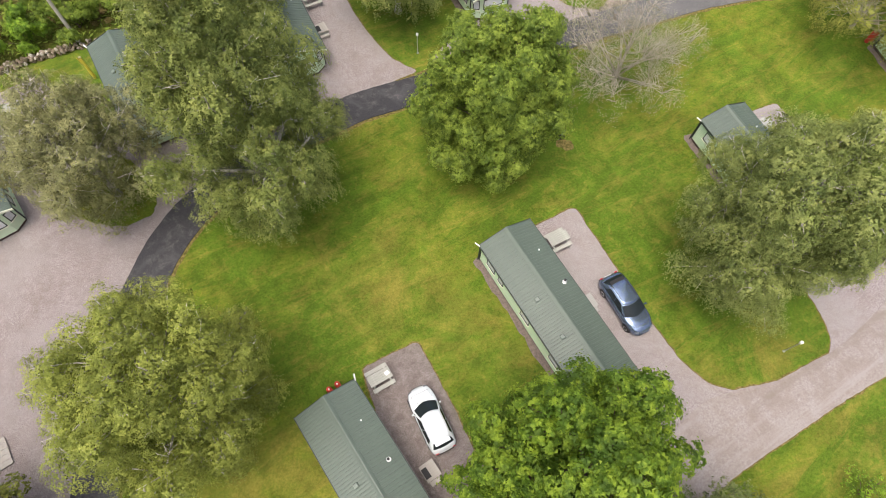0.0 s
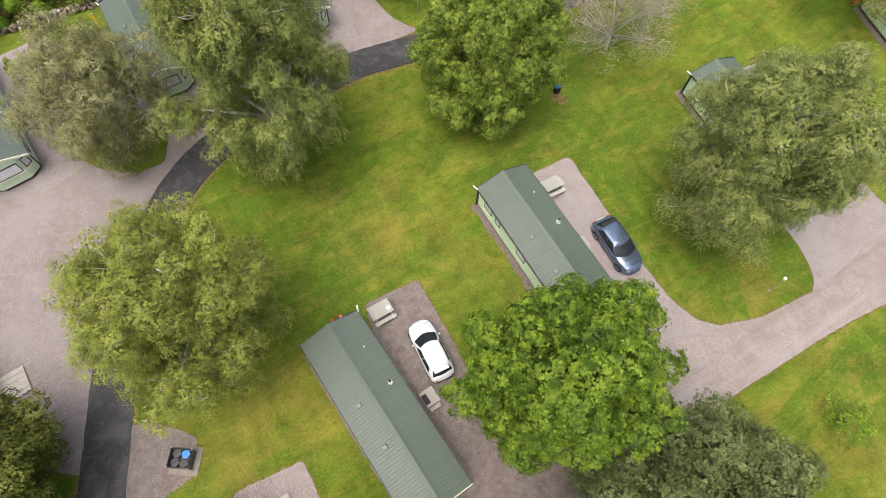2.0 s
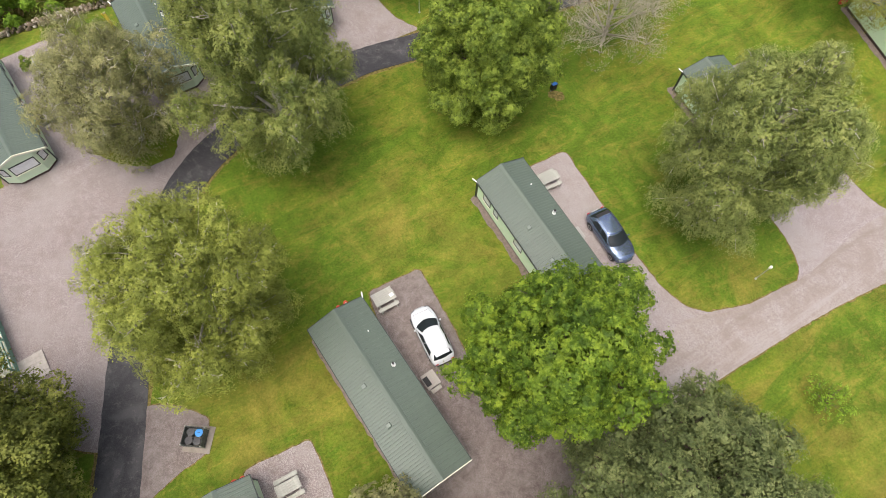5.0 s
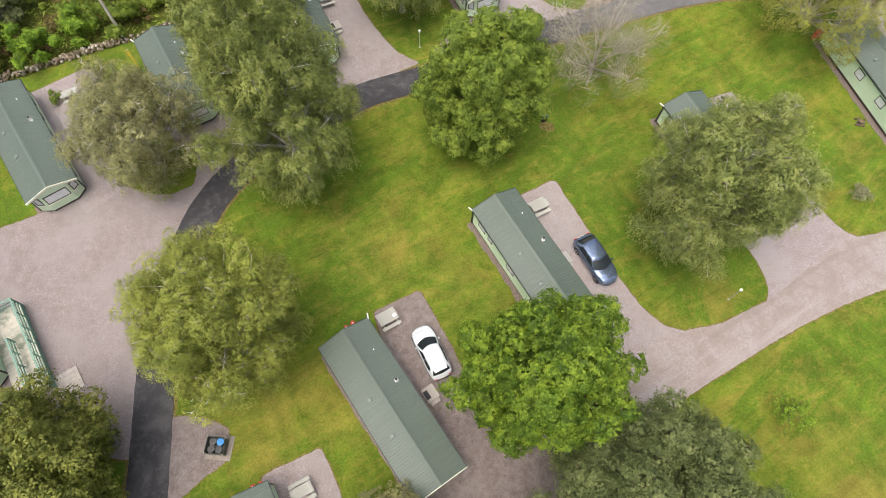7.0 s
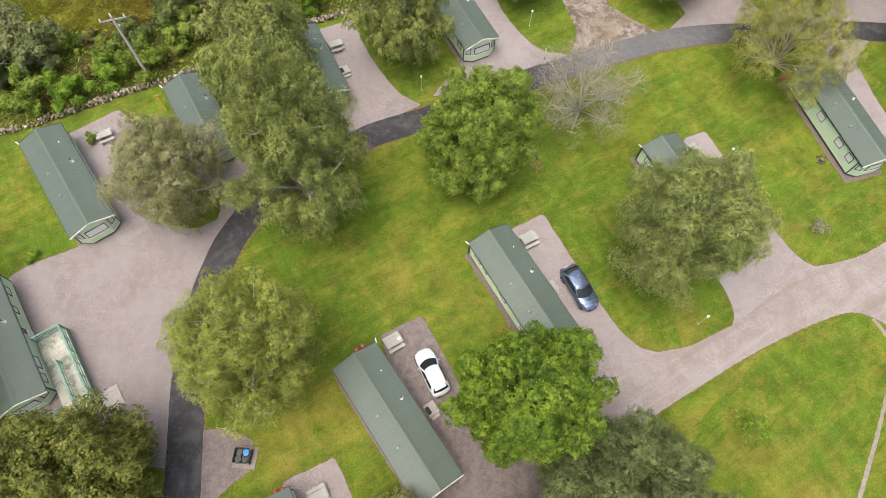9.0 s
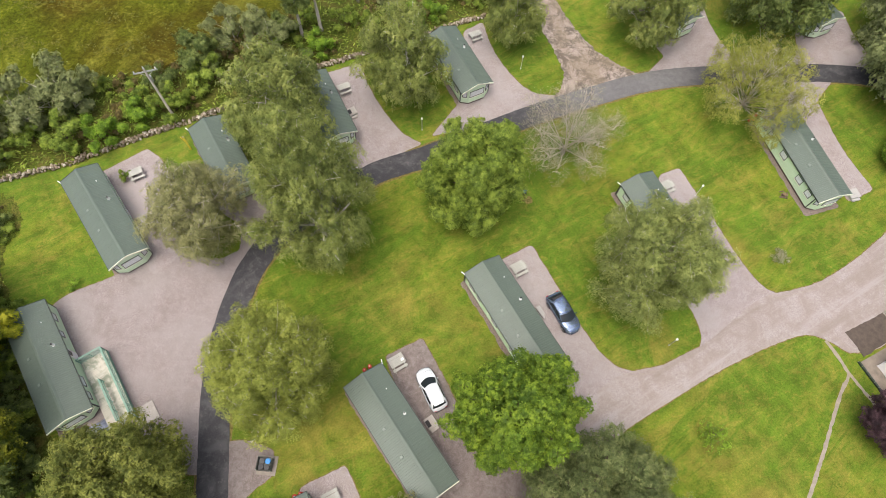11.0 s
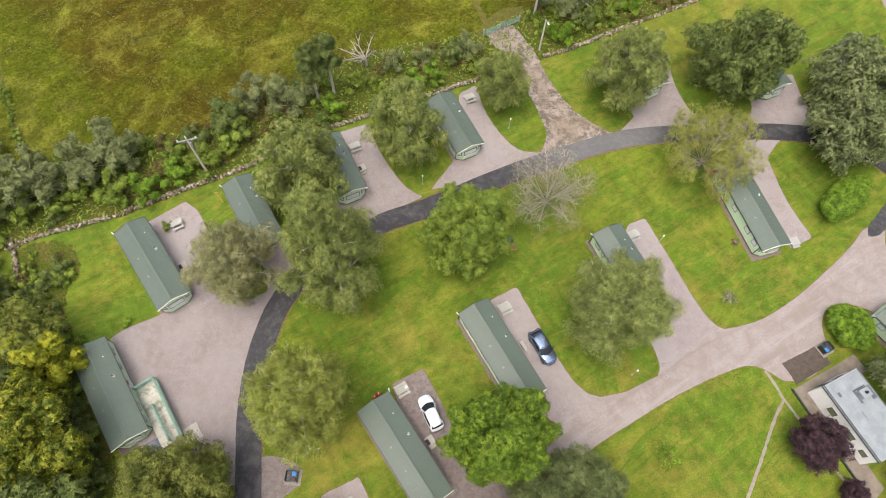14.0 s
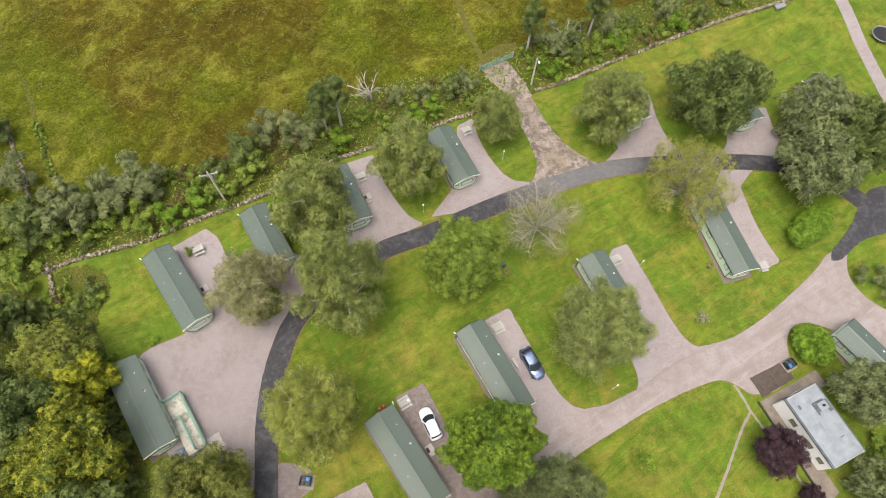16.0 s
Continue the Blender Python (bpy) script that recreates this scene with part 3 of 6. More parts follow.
VERGE = [(-27.2, 21.5), (-24.5, 24.0), (-22.2, 22.6), (-20.8, 21.6), (-20.6, 19.2), (-22.2, 18.0), (-24.8, 18.2), (-27.0, 19.0)]
sheet("grass_island", outline(VERGE, 2, 0.0, 0.15), 0.075, LAWN, "green grass island under the tree", "lawn")

WOOD = [(-75, 19), (-54, 20), (-47, 16), (-43.0, 14.2), (-41.2, 11.0), (-39.0, 7.0), (-35.5, 2.2), (-33.0, -1.5), (-31.0, -7.0), (-30, -14), (-75, -14)]
sheet("woodland_floor", outline(WOOD, 1, 0, 0.5), 0.014, UNDER, "shady rough undergrowth beneath the trees", "undergrowth")

ROUGH_CORNER = [(-51.5, 23.4), (-47.8, 24.4), (-45.0, 23.6), (-43.6, 20.6), (-44.2, 17.4), (-42.6, 13.0), (-48.0, 15.0), (-52.0, 19.0)]
sheet("rough_corner", outline(ROUGH_CORNER, 2, 0, 0.5), 0.0155, UNDER, "rough unmown grass beside the broken wall", "rough grass")

# field and hedge strip beyond the stone wall
FIELD_EDGE = [(-60.0, 32.0), (-52.0, 36.5), (-42.0, 40.0), (-34.0, 42.0), (-26.0, 48.0), (-18.0, 54.0), (-8.0, 58.5), (2.0, 61.0), (8.0, 64.6), (18.0, 72.0), (30.0, 77.0), (44.0, 84.0), (70.0, 96.0)]
WALL_LINE = [(-53.0, 22.9), (-49.8, 25.0), (-41.4, 28.1), (-34.4, 32.0), (-25.6, 36.6), (-19.1, 41.6), (-11.0, 45.5), (-2.6, 49.8), (4.4, 52.9)]
WALL_EAST = [(13.9, 57.7), (18.7, 59.9), (28.2, 65.2), (38.3, 70.7), (48.7, 75.9), (59.4, 80.6)]
strip = [Vector(p) for p in [(-70, 18), (-60, 18), (-53.5, 23.2)] + WALL_LINE[1:] + WALL_EAST + [(75, 88), (75, 99)] + FIELD_EDGE[::-1] + [(-70, 45)]]
sheet("hedge_strip", outline([tuple(p) for p in strip], 1, 0.3, 0.3), 0.016, UNDER, "rough brown and green undergrowth beside the wall", "undergrowth")
sheet("field", outline(FIELD_EDGE + [(120, 118), (300, 300), (0, 600), (-400, 400), (-300, 60), (-90, 20)], 1, 0.0, 0.5), 0.02, FIELD, "rough olive green pasture with dry grass", "field")
STRAW = mat_plain("flattened_straw_grass", (0.104, 0.100, 0.015), 0.95, vary=0.45, scale=1.5, bump=0.5)
sheet("field_path", outline(way([(5.5, 63.2), (3.6, 68.0), (1.6, 74.0), (-0.5, 82.0), (-3.5, 92.0)], 0.9), 0, 0, 0.22), 0.034, STRAW, "pale trodden strip through the field grass", "field path")
sheet("field_path", outline(way([(5.2, 62.0), (8.0, 65.6), (11.0, 66.4)], 2.6), 0, 0, 0.3), 0.037, STRAW, "pale dry grass beside the gate", "dry grass")
sheet("field_path", outline(way([(-66.0, 54.0), (-62.3, 47.5), (-58.7, 41.6), (-55.7, 36.8)], 0.6), 0, 0, 0.45), 0.0375, STRAW, "pale trodden strip along the field edge", "field path")


sheet("ditch", outline(way([(-67.0, 55.6), (-61.9, 46.6), (-56.5, 37.2)], 0.7), 0, 0, 0.2), 0.0385, UNDER, "narrow overgrown ditch along the field edge", "ditch")


# ---- caravans ----
EAVE, RIDGE, OVER = 2.45, 3.08, 0.12


def window(parent, m, w, h, pane=None, name="window"):
    """A window in a wall: m puts x along the wall, y outward, z up, origin at the window's centre."""
    fr = Geo()
    t = 0.06
    fr.box(-w / 2, w / 2, -0.03, 0.045, h / 2 - t, h / 2).box(-w / 2, w / 2, -0.03, 0.045, -h / 2, -h / 2 + t)
    fr.box(-w / 2, -w / 2 + t, -0.03, 0.045, -h / 2 + t, h / 2 - t).box(w / 2 - t, w / 2, -0.03, 0.045, -h / 2 + t, h / 2 - t)
    win = part(name, fr, DARK, parent, "dark framed window", at=m)
    part("pane", Geo().box(-w / 2 + t, w / 2 - t, -0.02, 0.015, -h / 2 + t, h / 2 - t), pane or BLIND, win)
    part("sill", Geo().box(-w / 2 - 0.04, w / 2 + 0.04, 0.0, 0.09, -h / 2 - 0.05, -h / 2 - 0.004), TRIM, win)
    return win


def wall_frame(x, y, z, turn):
    """Local frame of a wall whose outward normal is turned by so many degrees from +y."""
    return Matrix.Translation((x, y, z)) @ Matrix.Rotation(radians(turn), 4, "Z")


def panel_mesh(run, width):
    """One ribbed steel roof sheet with stepped courses: x down the slope, y along the roof."""
    g = Geo()
    rib, courses, lift = 0.02, 5, 0.010
    prof = [(0.0, 0.0)]
    for k in (1, 2):
        e = width * k / 2
        prof += [(e - 0.06, 0.0), (e - 0.045, rib), (e - 0.02, rib), (e - 0.005, 0.0)]
    n = len(prof)
    rows = []
    for k in range(courses):
        a, b = run * k / courses, run * (k + 1) / courses
        rows += [(a, 0.008), (b, 0.008 + lift)]
    rows.append((run, -0.02))
    g.add([(x, y, z + h) for x, h in rows for y, z in prof], [(r * n + i, r * n + i + 1, (r + 1) * n + i + 1, (r + 1) * n + i) for r in range(len(rows) - 1) for i in range(n - 1)])
    return g.mesh("roof_panel", ROOF)


def caravan(L, W, label):
    van = thing("caravan", Matrix.Identity(4), label, "caravan", "caravans of the park")
    hw, hl = W / 2 - 0.1, L / 2 - 0.1
    bow = 0.55
    base = 0.28
    # walls: a box with a shallow bowed front at -y, gables up to the roof
    plan = [(-hw, hl), (hw, hl), (hw, -hl + bow), (hw * 0.55, -hl), (-hw * 0.55, -hl), (-hw, -hl + bow)]
    rise = lambda x: EAVE + 0.02 + (RIDGE - EAVE - 0.05) * (1 - abs(x) / hw)  # noqa: E731
    vs = [(x, y, base) for x, y in plan] + [(x, y, rise(x) - 0.06) for x, y in plan] + [(0, hl, RIDGE - 0.1), (0, -hl, RIDGE - 0.1)]
    n = len(plan)
    fs = [(i, (i + 1) % n, n + (i + 1) % n, n + i) for i in (1, 2, 4, 5)]
    fs += [(0, 1, n + 1, 2 * n, n), (3, 4, n + 4, 2 * n + 1, n + 3)]
    part("wall", Geo().add(vs, fs), CLAD, van, "pale green horizontal cladding")
    # cladding boards stand proud as thin courses on the long sides and gable
    boards = Geo()
    for k in range(13):
        z = base + 0.04 + k * 0.16
        boards.box(-hw - 0.018, -hw - 0.002, -hl + bow, hl, z, z + 0.13).box(hw + 0.002, hw + 0.018, -hl + bow, hl, z, z + 0.13)
        boards.box(-hw, hw, hl + 0.002, hl + 0.018, z, z + 0.13)
    part("cladding", boards, CLAD, van)
    # added skirting; its dark brown stands in for shade below the floor
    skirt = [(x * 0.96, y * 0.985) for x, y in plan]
    part("skirting", Geo().prism(skirt, 0.0, base), mat_skirt, van, "added dark skirting with underfloor shade in its colour")
    for x, y in ((-hw, hl), (hw, hl), (-hw, -hl + bow), (hw, -hl + bow)):
        part("corner_trim", Geo().box(x - 0.045, x + 0.045, y - 0.045, y + 0.045, base, EAVE - 0.02), DARK, van)
    # roof deck with ribbed sheets on both slopes
    run = math.hypot(W / 2 + OVER * 0.5, RIDGE - EAVE) + 0.02
    pitch = math.atan2(RIDGE - EAVE, W / 2)
    prof = [(-W / 2, EAVE - 0.02), (0, RIDGE - 0.02), (W / 2, EAVE - 0.02), (W / 2, EAVE - 0.07), (0, RIDGE - 0.07), (-W / 2, EAVE - 0.07)]
    deckm = Geo().loft([[(x, y, z) for x, z in prof] for y in (-L / 2, L / 2)])
    roof = part("roof", deckm, DARK, van, "green grey ribbed steel roof")
    count = round(L / 0.41)
    wide = L / count
    me = panel_mesh(run - 0.02, wide)
    for k in range(count):
        y = -L / 2 + k * wide
        part("roof_panel", me, ROOF, roof, at=Matrix.Translation((0, y, RIDGE)) @ Matrix.Rotation(pitch, 4, "Y"))
        part("roof_panel", me, ROOF, roof, at=Matrix.Translation((0, y + wide, RIDGE)) @ Matrix.Rotation(math.pi, 4, "Z") @ Matrix.Rotation(pitch, 4, "Y"))
    cap = [(-0.2, RIDGE - 0.035), (-0.03, RIDGE + 0.06), (0.03, RIDGE + 0.06), (0.2, RIDGE - 0.035), (0.17, RIDGE - 0.06), (-0.17, RIDGE - 0.06)]
    part("ridge_cap", Geo().loft([[(x, y, z + 0.02) for x, z in cap] for y in (-L / 2 - 0.01, L / 2 + 0.01)]), ROOF, roof, "paler steel ridge cap")
    for s in (-1, 1):
        part("gutter", Geo().box(min(s * W / 2, s * (W / 2 + 0.11)), max(s * W / 2, s * (W / 2 + 0.11)), -L / 2, L / 2, EAVE - 0.14, EAVE - 0.05), DARK, roof)
        b = Geo()
        for y, d in ((-L / 2, -0.05), (L / 2, 0.03)):
            b.loft([[(s * 0.002, yy, RIDGE + 0.05), (s * (W / 2 + 0.1), yy, EAVE + 0.04), (s * (W / 2 + 0.1), yy, EAVE - 0.15), (s * 0.002, yy, RIDGE - 0.14)] for yy in (y, y + d)])
            part("bargeboard", b, TRIM if y < 0 else DARK, roof, "cream front bargeboard" if y < 0 else "")
            b = Geo()
    # pipe, flue and vents
    part("downpipe", Geo().tube([(-hw - 0.1, hl + 0.06, 0.1), (-hw - 0.1, hl + 0.06, EAVE - 0.1)], [0.04, 0.04]), DARK, van)
    part("gutter_outlet", Geo().tube([(-W / 2 - 0.05, L / 2 - 0.1, EAVE - 0.06), (-W / 2 - 0.22, L / 2 + 0.28, EAVE + 0.02)], [0.05, 0.05]), WHITE, van, "white plastic gutter end")
    flue = part("flue", Geo().tube([(1.25, 1.1, 2.6), (1.25, 1.1, 2.72), (1.25, 1.1, 2.74), (1.25, 1.1, 3.05)], [0.15, 0.15, 0.1, 0.1], 10), WHITE, van, "white flue with a dark cowl")
    part("cowl", Geo().tube([(1.25, 1.1, 3.055), (1.25, 1.1, 3.12), (1.25, 1.1, 3.15)], [0.085, 0.085, 0.02], 10), BLACK, flue)
    part("pipe_vent", Geo().tube([(1.1, L / 2 - 2.3, 2.62), (1.1, L / 2 - 2.3, 2.85)], [0.05, 0.05], 8), WHITE, van)
    for y in (0.95, -1.8):
        z = RIDGE - (RIDGE - EAVE) * 0.9 / (W / 2)
        vent = part("roof_vent", Geo().box(-0.16, 0.16, -0.16, 0.16, -0.05, 0.1, bevel=0.04), ROOF, van, "small square roof vent", at=Matrix.Translation((-0.9, y, z)) @ Matrix.Rotation(-pitch, 4, "Y"))
        part("vent_lid", Geo().box(-0.12, 0.12, -0.12, 0.12, 0.1, 0.13, bevel=0.012), VENT, vent)
    # windows on the long sides, bay windows at the front
    for y, w in ((hl - 1.3, 0.95), (hl - 2.5, 0.6), (0.6, 1.0), (-hl + 3.3, 1.0), (-hl + 1.5, 0.85)):
        window(van, wall_frame(-hw - 0.02, y, 1.62, 90), w, 0.82)
    for y, w in ((hl - 1.6, 0.9), (hl - 3.6, 0.7), (-hl + 3.0, 1.1), (-hl + 1.5, 0.85)):
        window(van, wall_frame(hw + 0.02, y, 1.62, -90), w, 0.82)
    window(van, wall_frame(0, -hl - 0.004, 1.62, 180), hw * 1.0, 0.95)
    turn = math.degrees(math.atan2(bow, hw * 0.45))
    for s in (-1, 1):
        window(van, wall_frame(s * hw * 0.775, -hl + bow / 2, 1.62, 180 + s * turn), 0.55, 0.9)
    door = part("door", Geo().box(-0.42, 0.42, -0.02, 0.05, -1.0, 1.0, bevel=0.01), WHITE, van, "white half glazed door", at=wall_frame(hw + 0.02, 0.1, 1.35, -90))
    part("door_glass", Geo().box(-0.28, 0.28, 0.05, 0.06, 0.05, 0.8), GLASS, door)
    part("door_handle", Geo().box(-0.36, -0.32, 0.05, 0.1, -0.1, 0.06), STEEL, door)
    return van


VENT = mat_plain("roof_vent_plastic", (0.17, 0.21, 0.18), 0.5)
# dark brown that holds the shade under the caravan floor
mat_skirt = mat_plain("underfloor_shade_brown", (0.10, 0.075, 0.06), 0.9, vary=0.4, scale=5.0)
GREEN_VAN = "pale green static caravan with green grey ribbed roof on gravel"
long_van = caravan(12.1, 3.85, GREEN_VAN)
long_van.matrix_basis = pose(-2.84, 1.41, 0.05, 0, 0, 37.0)
short_van = caravan(9.5, 3.85, "short pale green static caravan with ribbed roof and bowed front")
short_van.matrix_basis = pose(1.05, 43.4, 0.05, 0, 0, 28.5)
outlet = [o for o in long_van.children if o.name.startswith("gutter_outlet")][0]
for x, y, turn in ((7.27, 12.46, 32.2), (-34.0, 21.16, 39.0), (-34.84, 6.0, 37.0), (39.05, 32.6, 18.3), (-8.9, -9.8, 30), (56.0, 15.0, 38)):
    copy_thing(long_van, pose(x, y, 0.05, 0, 0, turn))
for x, y, turn in ((22.37, 24.11, 26.8), (-13.62, 35.9, 28.0), (-23.6, 28.95, 33), (26.6, 54.85, 31), (44.4, 56.1, 26), (60.0, 57.0, 33)):
    copy_thing(short_van, pose(x, y, 0.05, 0, 0, turn))


outlet.matrix_basis = Matrix.Diagonal((-1, 1, 1, 1))  # on the first caravan the gutter ends on the other side

# a bed of reddish gravel runs round every caravan
BED = mat_plain("reddish_gravel_bed", (0.205, 0.165, 0.148), 0.95, vary=0.5, scale=5.0, bump=0.6)
for k, ob in enumerate([o for o in scene.objects if o.name.startswith("caravan") and o.parent is None]):
    long = 4.9 if ob["label"].startswith("short") else 6.05
    box = [(-2.22, -long - 0.22), (2.05, -long - 0.22), (2.05, long + 0.22), (-2.22, long + 0.22)]
    spots = [ob.matrix_basis @ Vector((x, y, 0)) for x, y in box]
    sheet("gravel_bed", outline([(p.x, p.y) for p in spots], 1, 0.0, 0.16), 0.018 + 0.0003 * k, BED, "reddish gravel bed round the caravan base", "gravel bed")


# ---- trees ----
def leaf_mesh(name, spots, normals, size, material, slim=1.0, corners=4):
    """Many small leaf sprays of four or three corners, each an island of its own."""
    n = len(spots)
    rng = np.random.default_rng(n)
    nrm = normals / np.linalg.norm(normals, axis=1, keepdims=True)
    a = np.cross(nrm, rng.normal(size=(n, 3)))
    a /= np.linalg.norm(a, axis=1, keepdims=True) + 1e-9
    b = np.cross(nrm, a)
    s = np.reshape(size, (-1, 1)) * rng.uniform(0.6, 1.35, (n, 1))
    fold = nrm * s * rng.uniform(-0.25, 0.25, (n, 1))
    if corners == 4:
        co = np.stack([spots - a * s * 0.5, spots + b * s * 0.36 * slim + fold, spots + a * s * 0.5, spots - b * s * 0.36 * slim + fold], 1).reshape(-1, 3)
    else:
        co = np.stack([spots - a * s * 0.5 - b * s * 0.25 * slim, spots + a * s * 0.5 - b * s * 0.25 * slim, spots + b * s * 0.5 * slim + fold], 1).reshape(-1, 3)
    me = bpy.data.meshes.new(name)
    me.vertices.add(len(co))
    me.vertices.foreach_set("co", co.ravel().astype(np.float32))
    me.loops.add(len(co))
    me.loops.foreach_set("vertex_index", np.arange(len(co), dtype=np.int32))
    me.polygons.add(n)
    me.polygons.foreach_set("loop_start", (np.arange(n) * corners).astype(np.int32))
    me.update(calc_edges=True)
    me.materials.append(material)
    return me


def sphere_ways(n, rng, low):
    """Evenly spread directions above a height, a little shaken."""
    out = []
    for i in range(n):
        z = 1 - (1 - low) * (i + 0.5) / n
        w = 2.399963 * i + rng.uniform(-0.35, 0.35)
        r = math.sqrt(max(0.0, 1 - z * z))
        out.append(np.array([r * math.cos(w), r * math.sin(w), z]))
    return out


def tree(name, seed, height, radius, leaf, bark, label, count=30000, size=0.22, lobes=20, base=0.12, clump=0.75, droop=0.0, gap=0.0, stretch=1.0, slim=1.0, twigs=0, lean=0.1, core=True, strands=0, taper=0.0, corners=3, boughs=0, knots=6, knot=(0.28, 0.52), limbs=0, spread=(0.30, 0.46), inner=0.74, pale=0, uneven=0.07, dense=5.5, cover=0.9, ends=(0.74, 1.12), apart=(0.5, 1.15), fill=0.24, category="tree"):
    """A tree: tapered trunk, limbs into every lobe of the crown, and leaf sprays round clumps on uneven lobes."""
    rng = np.random.default_rng(seed)
    ob = thing(name, Matrix.Identity(4), label, category)
    lo = height * base
    mid, half = (height + lo) / 2, (height - lo) / 2
    cores, rads, stems = [np.array([0, 0, mid])], [min(radius, half) * (0.42 if boughs else 0.55)], [None]
    waves = [(rng.normal(size=3) * 2.2, rng.uniform(0, 6.28)) for _ in range(4)]
    full = min(radius, half)
    for d in sphere_ways(boughs or lobes, rng, -0.85 if boughs else -0.75):
        r = full * (rng.uniform(0.26, 0.44) if boughs else rng.uniform(*spread))
        reach = rng.uniform(*ends) * (1 + uneven * sum(math.cos(float(k @ d) + p) for k, p in waves))
        wide = (radius - r * 0.9) * reach * (1 - taper * d[2]) * (1 + 0.25 * taper)
        c = np.array([d[0] * wide, d[1] * wide * stretch, mid + d[2] * (half - r * 0.9) * reach])
        cores.append(c)
        rads.append(r * (0.62 if boughs else 1.0))
        stems.append(None)
        if not boughs:
            continue
        # smaller lobes sit round the end of every bough, outward and up
        side = len(cores) - 1
        out = d * 0.55 + np.array([0, 0, 0.35])
        for _ in range(knots):
            w = rng.normal(size=3)
            w = w / np.linalg.norm(w) + out
            w /= np.linalg.norm(w)
            cores.append(c + w * r * rng.uniform(*apart))
            rads.append(r * rng.uniform(*knot))
            stems.append(side)
    cores, rads = np.array(cores), np.array(rads)
    keep = (cores[:, 2] - 0.4 * rads > 0.3 + 0.2 * lo) | (not boughs)
    number = np.cumsum(keep) - 1
    stems = [None if q is None or not keep[q] else int(number[q]) for q, k in zip(stems, keep) if k]
    cores, rads = cores[keep], rads[keep]
    # trunk and limbs
    g = Geo()
    bend = rng.uniform(-lean, lean, 2) * height * 0.3
    tr = 0.019 * height
    tops = [(bend[0] * k * k, bend[1] * k * k, height * 0.86 * k) for k in (0, 0.06, 0.3, 0.5, 0.7, 0.88, 1.0)]
    g.tube(tops, [tr * 1.5, tr, tr * 0.85, tr * 0.62, tr * 0.42, tr * 0.22, tr * 0.06], 8)
    for c, r, stem in zip(cores, rads, stems):
        if stem is not None:
            p0 = cores[stem]
            g.tube([p0, (p0 + c) / 2 + rng.normal(size=3) * 0.1 * r, c + (c - p0) * 0.35], [tr * 0.16, tr * 0.11, tr * 0.04], 4)
            continue
        z0 = max(lo * 0.8, c[2] - 0.6 * math.hypot(c[0], c[1]) - 0.8)
        k = min(0.95, z0 / (height * 0.86))
        p0 = np.array([bend[0] * k * k, bend[1] * k * k, z0])
        p1 = p0 * 0.45 + c * 0.55 + np.array([0, 0, 0.25])
        p2 = c + np.array([0, 0, r * 0.4])
        w0 = tr * (0.5 - 0.25 * k)
        g.tube([p0, p1, p2], [w0, w0 * 0.6, w0 * 0.2], 5)
        for _ in range(6 + twigs):
            d = rng.normal(size=3)
            d[2] = abs(d[2]) * 0.7 - droop * 0.2
            d /= np.linalg.norm(d)
            s = p1 + (p2 - p1) * rng.uniform(0.1, 0.9)
            e = s + d * r * rng.uniform(0.7, 1.08)
            mm = (s + e) / 2 + rng.normal(size=3) * 0.12 * r
            g.tube([s, mm, e], [w0 * 0.3, w0 * 0.2, w0 * 0.05], 4)
            if twigs:
                for _ in range(4):
                    d2 = d + rng.normal(size=3) * 0.7
                    m2 = mm + (e - mm) * rng.uniform(0, 0.8)
                    g.tube([m2, m2 + d2 * r * 0.5], [w0 * 0.15, w0 * 0.05], 3)
    for c, r in zip(cores[1:], rads[1:]):
        # pale branches that show between the leaves
        for _ in range(pale if c[2] > mid - 0.3 * half else 0):
            d = np.array([c[0], c[1], 0]) / radius + rng.normal(size=3) * 0.5
            d[2] = abs(d[2]) + 0.7
            d /= np.linalg.norm(d)
            s, e = c - d * r * 0.2, c + d * r * rng.uniform(0.86, 1.02)
            mm = (s + e) / 2 + rng.normal(size=3) * 0.1 * r
            g.tube([s, mm, e], [0.042, 0.030, 0.010], 4)
            for _ in range(2):
                d2 = d + rng.normal(size=3) * 0.6
                m2 = mm + (e - mm) * rng.uniform(0, 0.6)
                g.tube([m2, m2 + d2 * r * 0.3], [0.022, 0.008], 3)
    for i in range(limbs):
        # long bare limbs that rise through the crown to its rim
        w = 2.399963 * i + rng.uniform(-0.5, 0.5)
        d = np.array([math.cos(w), math.sin(w) * stretch, 0.0])
        far = radius * rng.uniform(0.45, 0.7)
        z1, z2 = mid + half * rng.uniform(0.05, 0.2), mid + half * rng.uniform(0.52, 0.70)
        turn = rng.normal(size=3) * 0.25
        path = [np.array([0, 0, mid - half * 0.1]), d * far * 0.35 + np.array([0, 0, z1 + half * 0.2]) + turn, d * far * 0.7 + np.array([0, 0, (z1 + z2) / 2 + half * 0.12]) - turn, d * far + np.array([0, 0, z2])]
        line = [path[0]]
        for p, q in zip(path, path[1:]):
            line += [p + (q - p) * k + rng.normal(size=3) * 0.07 for k in (0.33, 0.67)] + [q]
        g.tube(line, [0.064 - 0.0056 * k for k in range(len(line))], 6)
        for k in (1, 2, 2):
            e = path[k] + d * 0.6 + rng.normal(size=3) * 0.5 + np.array([0, 0, rng.uniform(0.3, 0.9)])
            g.tube([path[k], (path[k] + e) / 2 + rng.normal(size=3) * 0.1, e], [0.035, 0.024, 0.008], 4)
    part("trunk", g, bark, ob, smooth=True)
    # clumps on the lobes, leaf sprays round the clumps
    balls = []
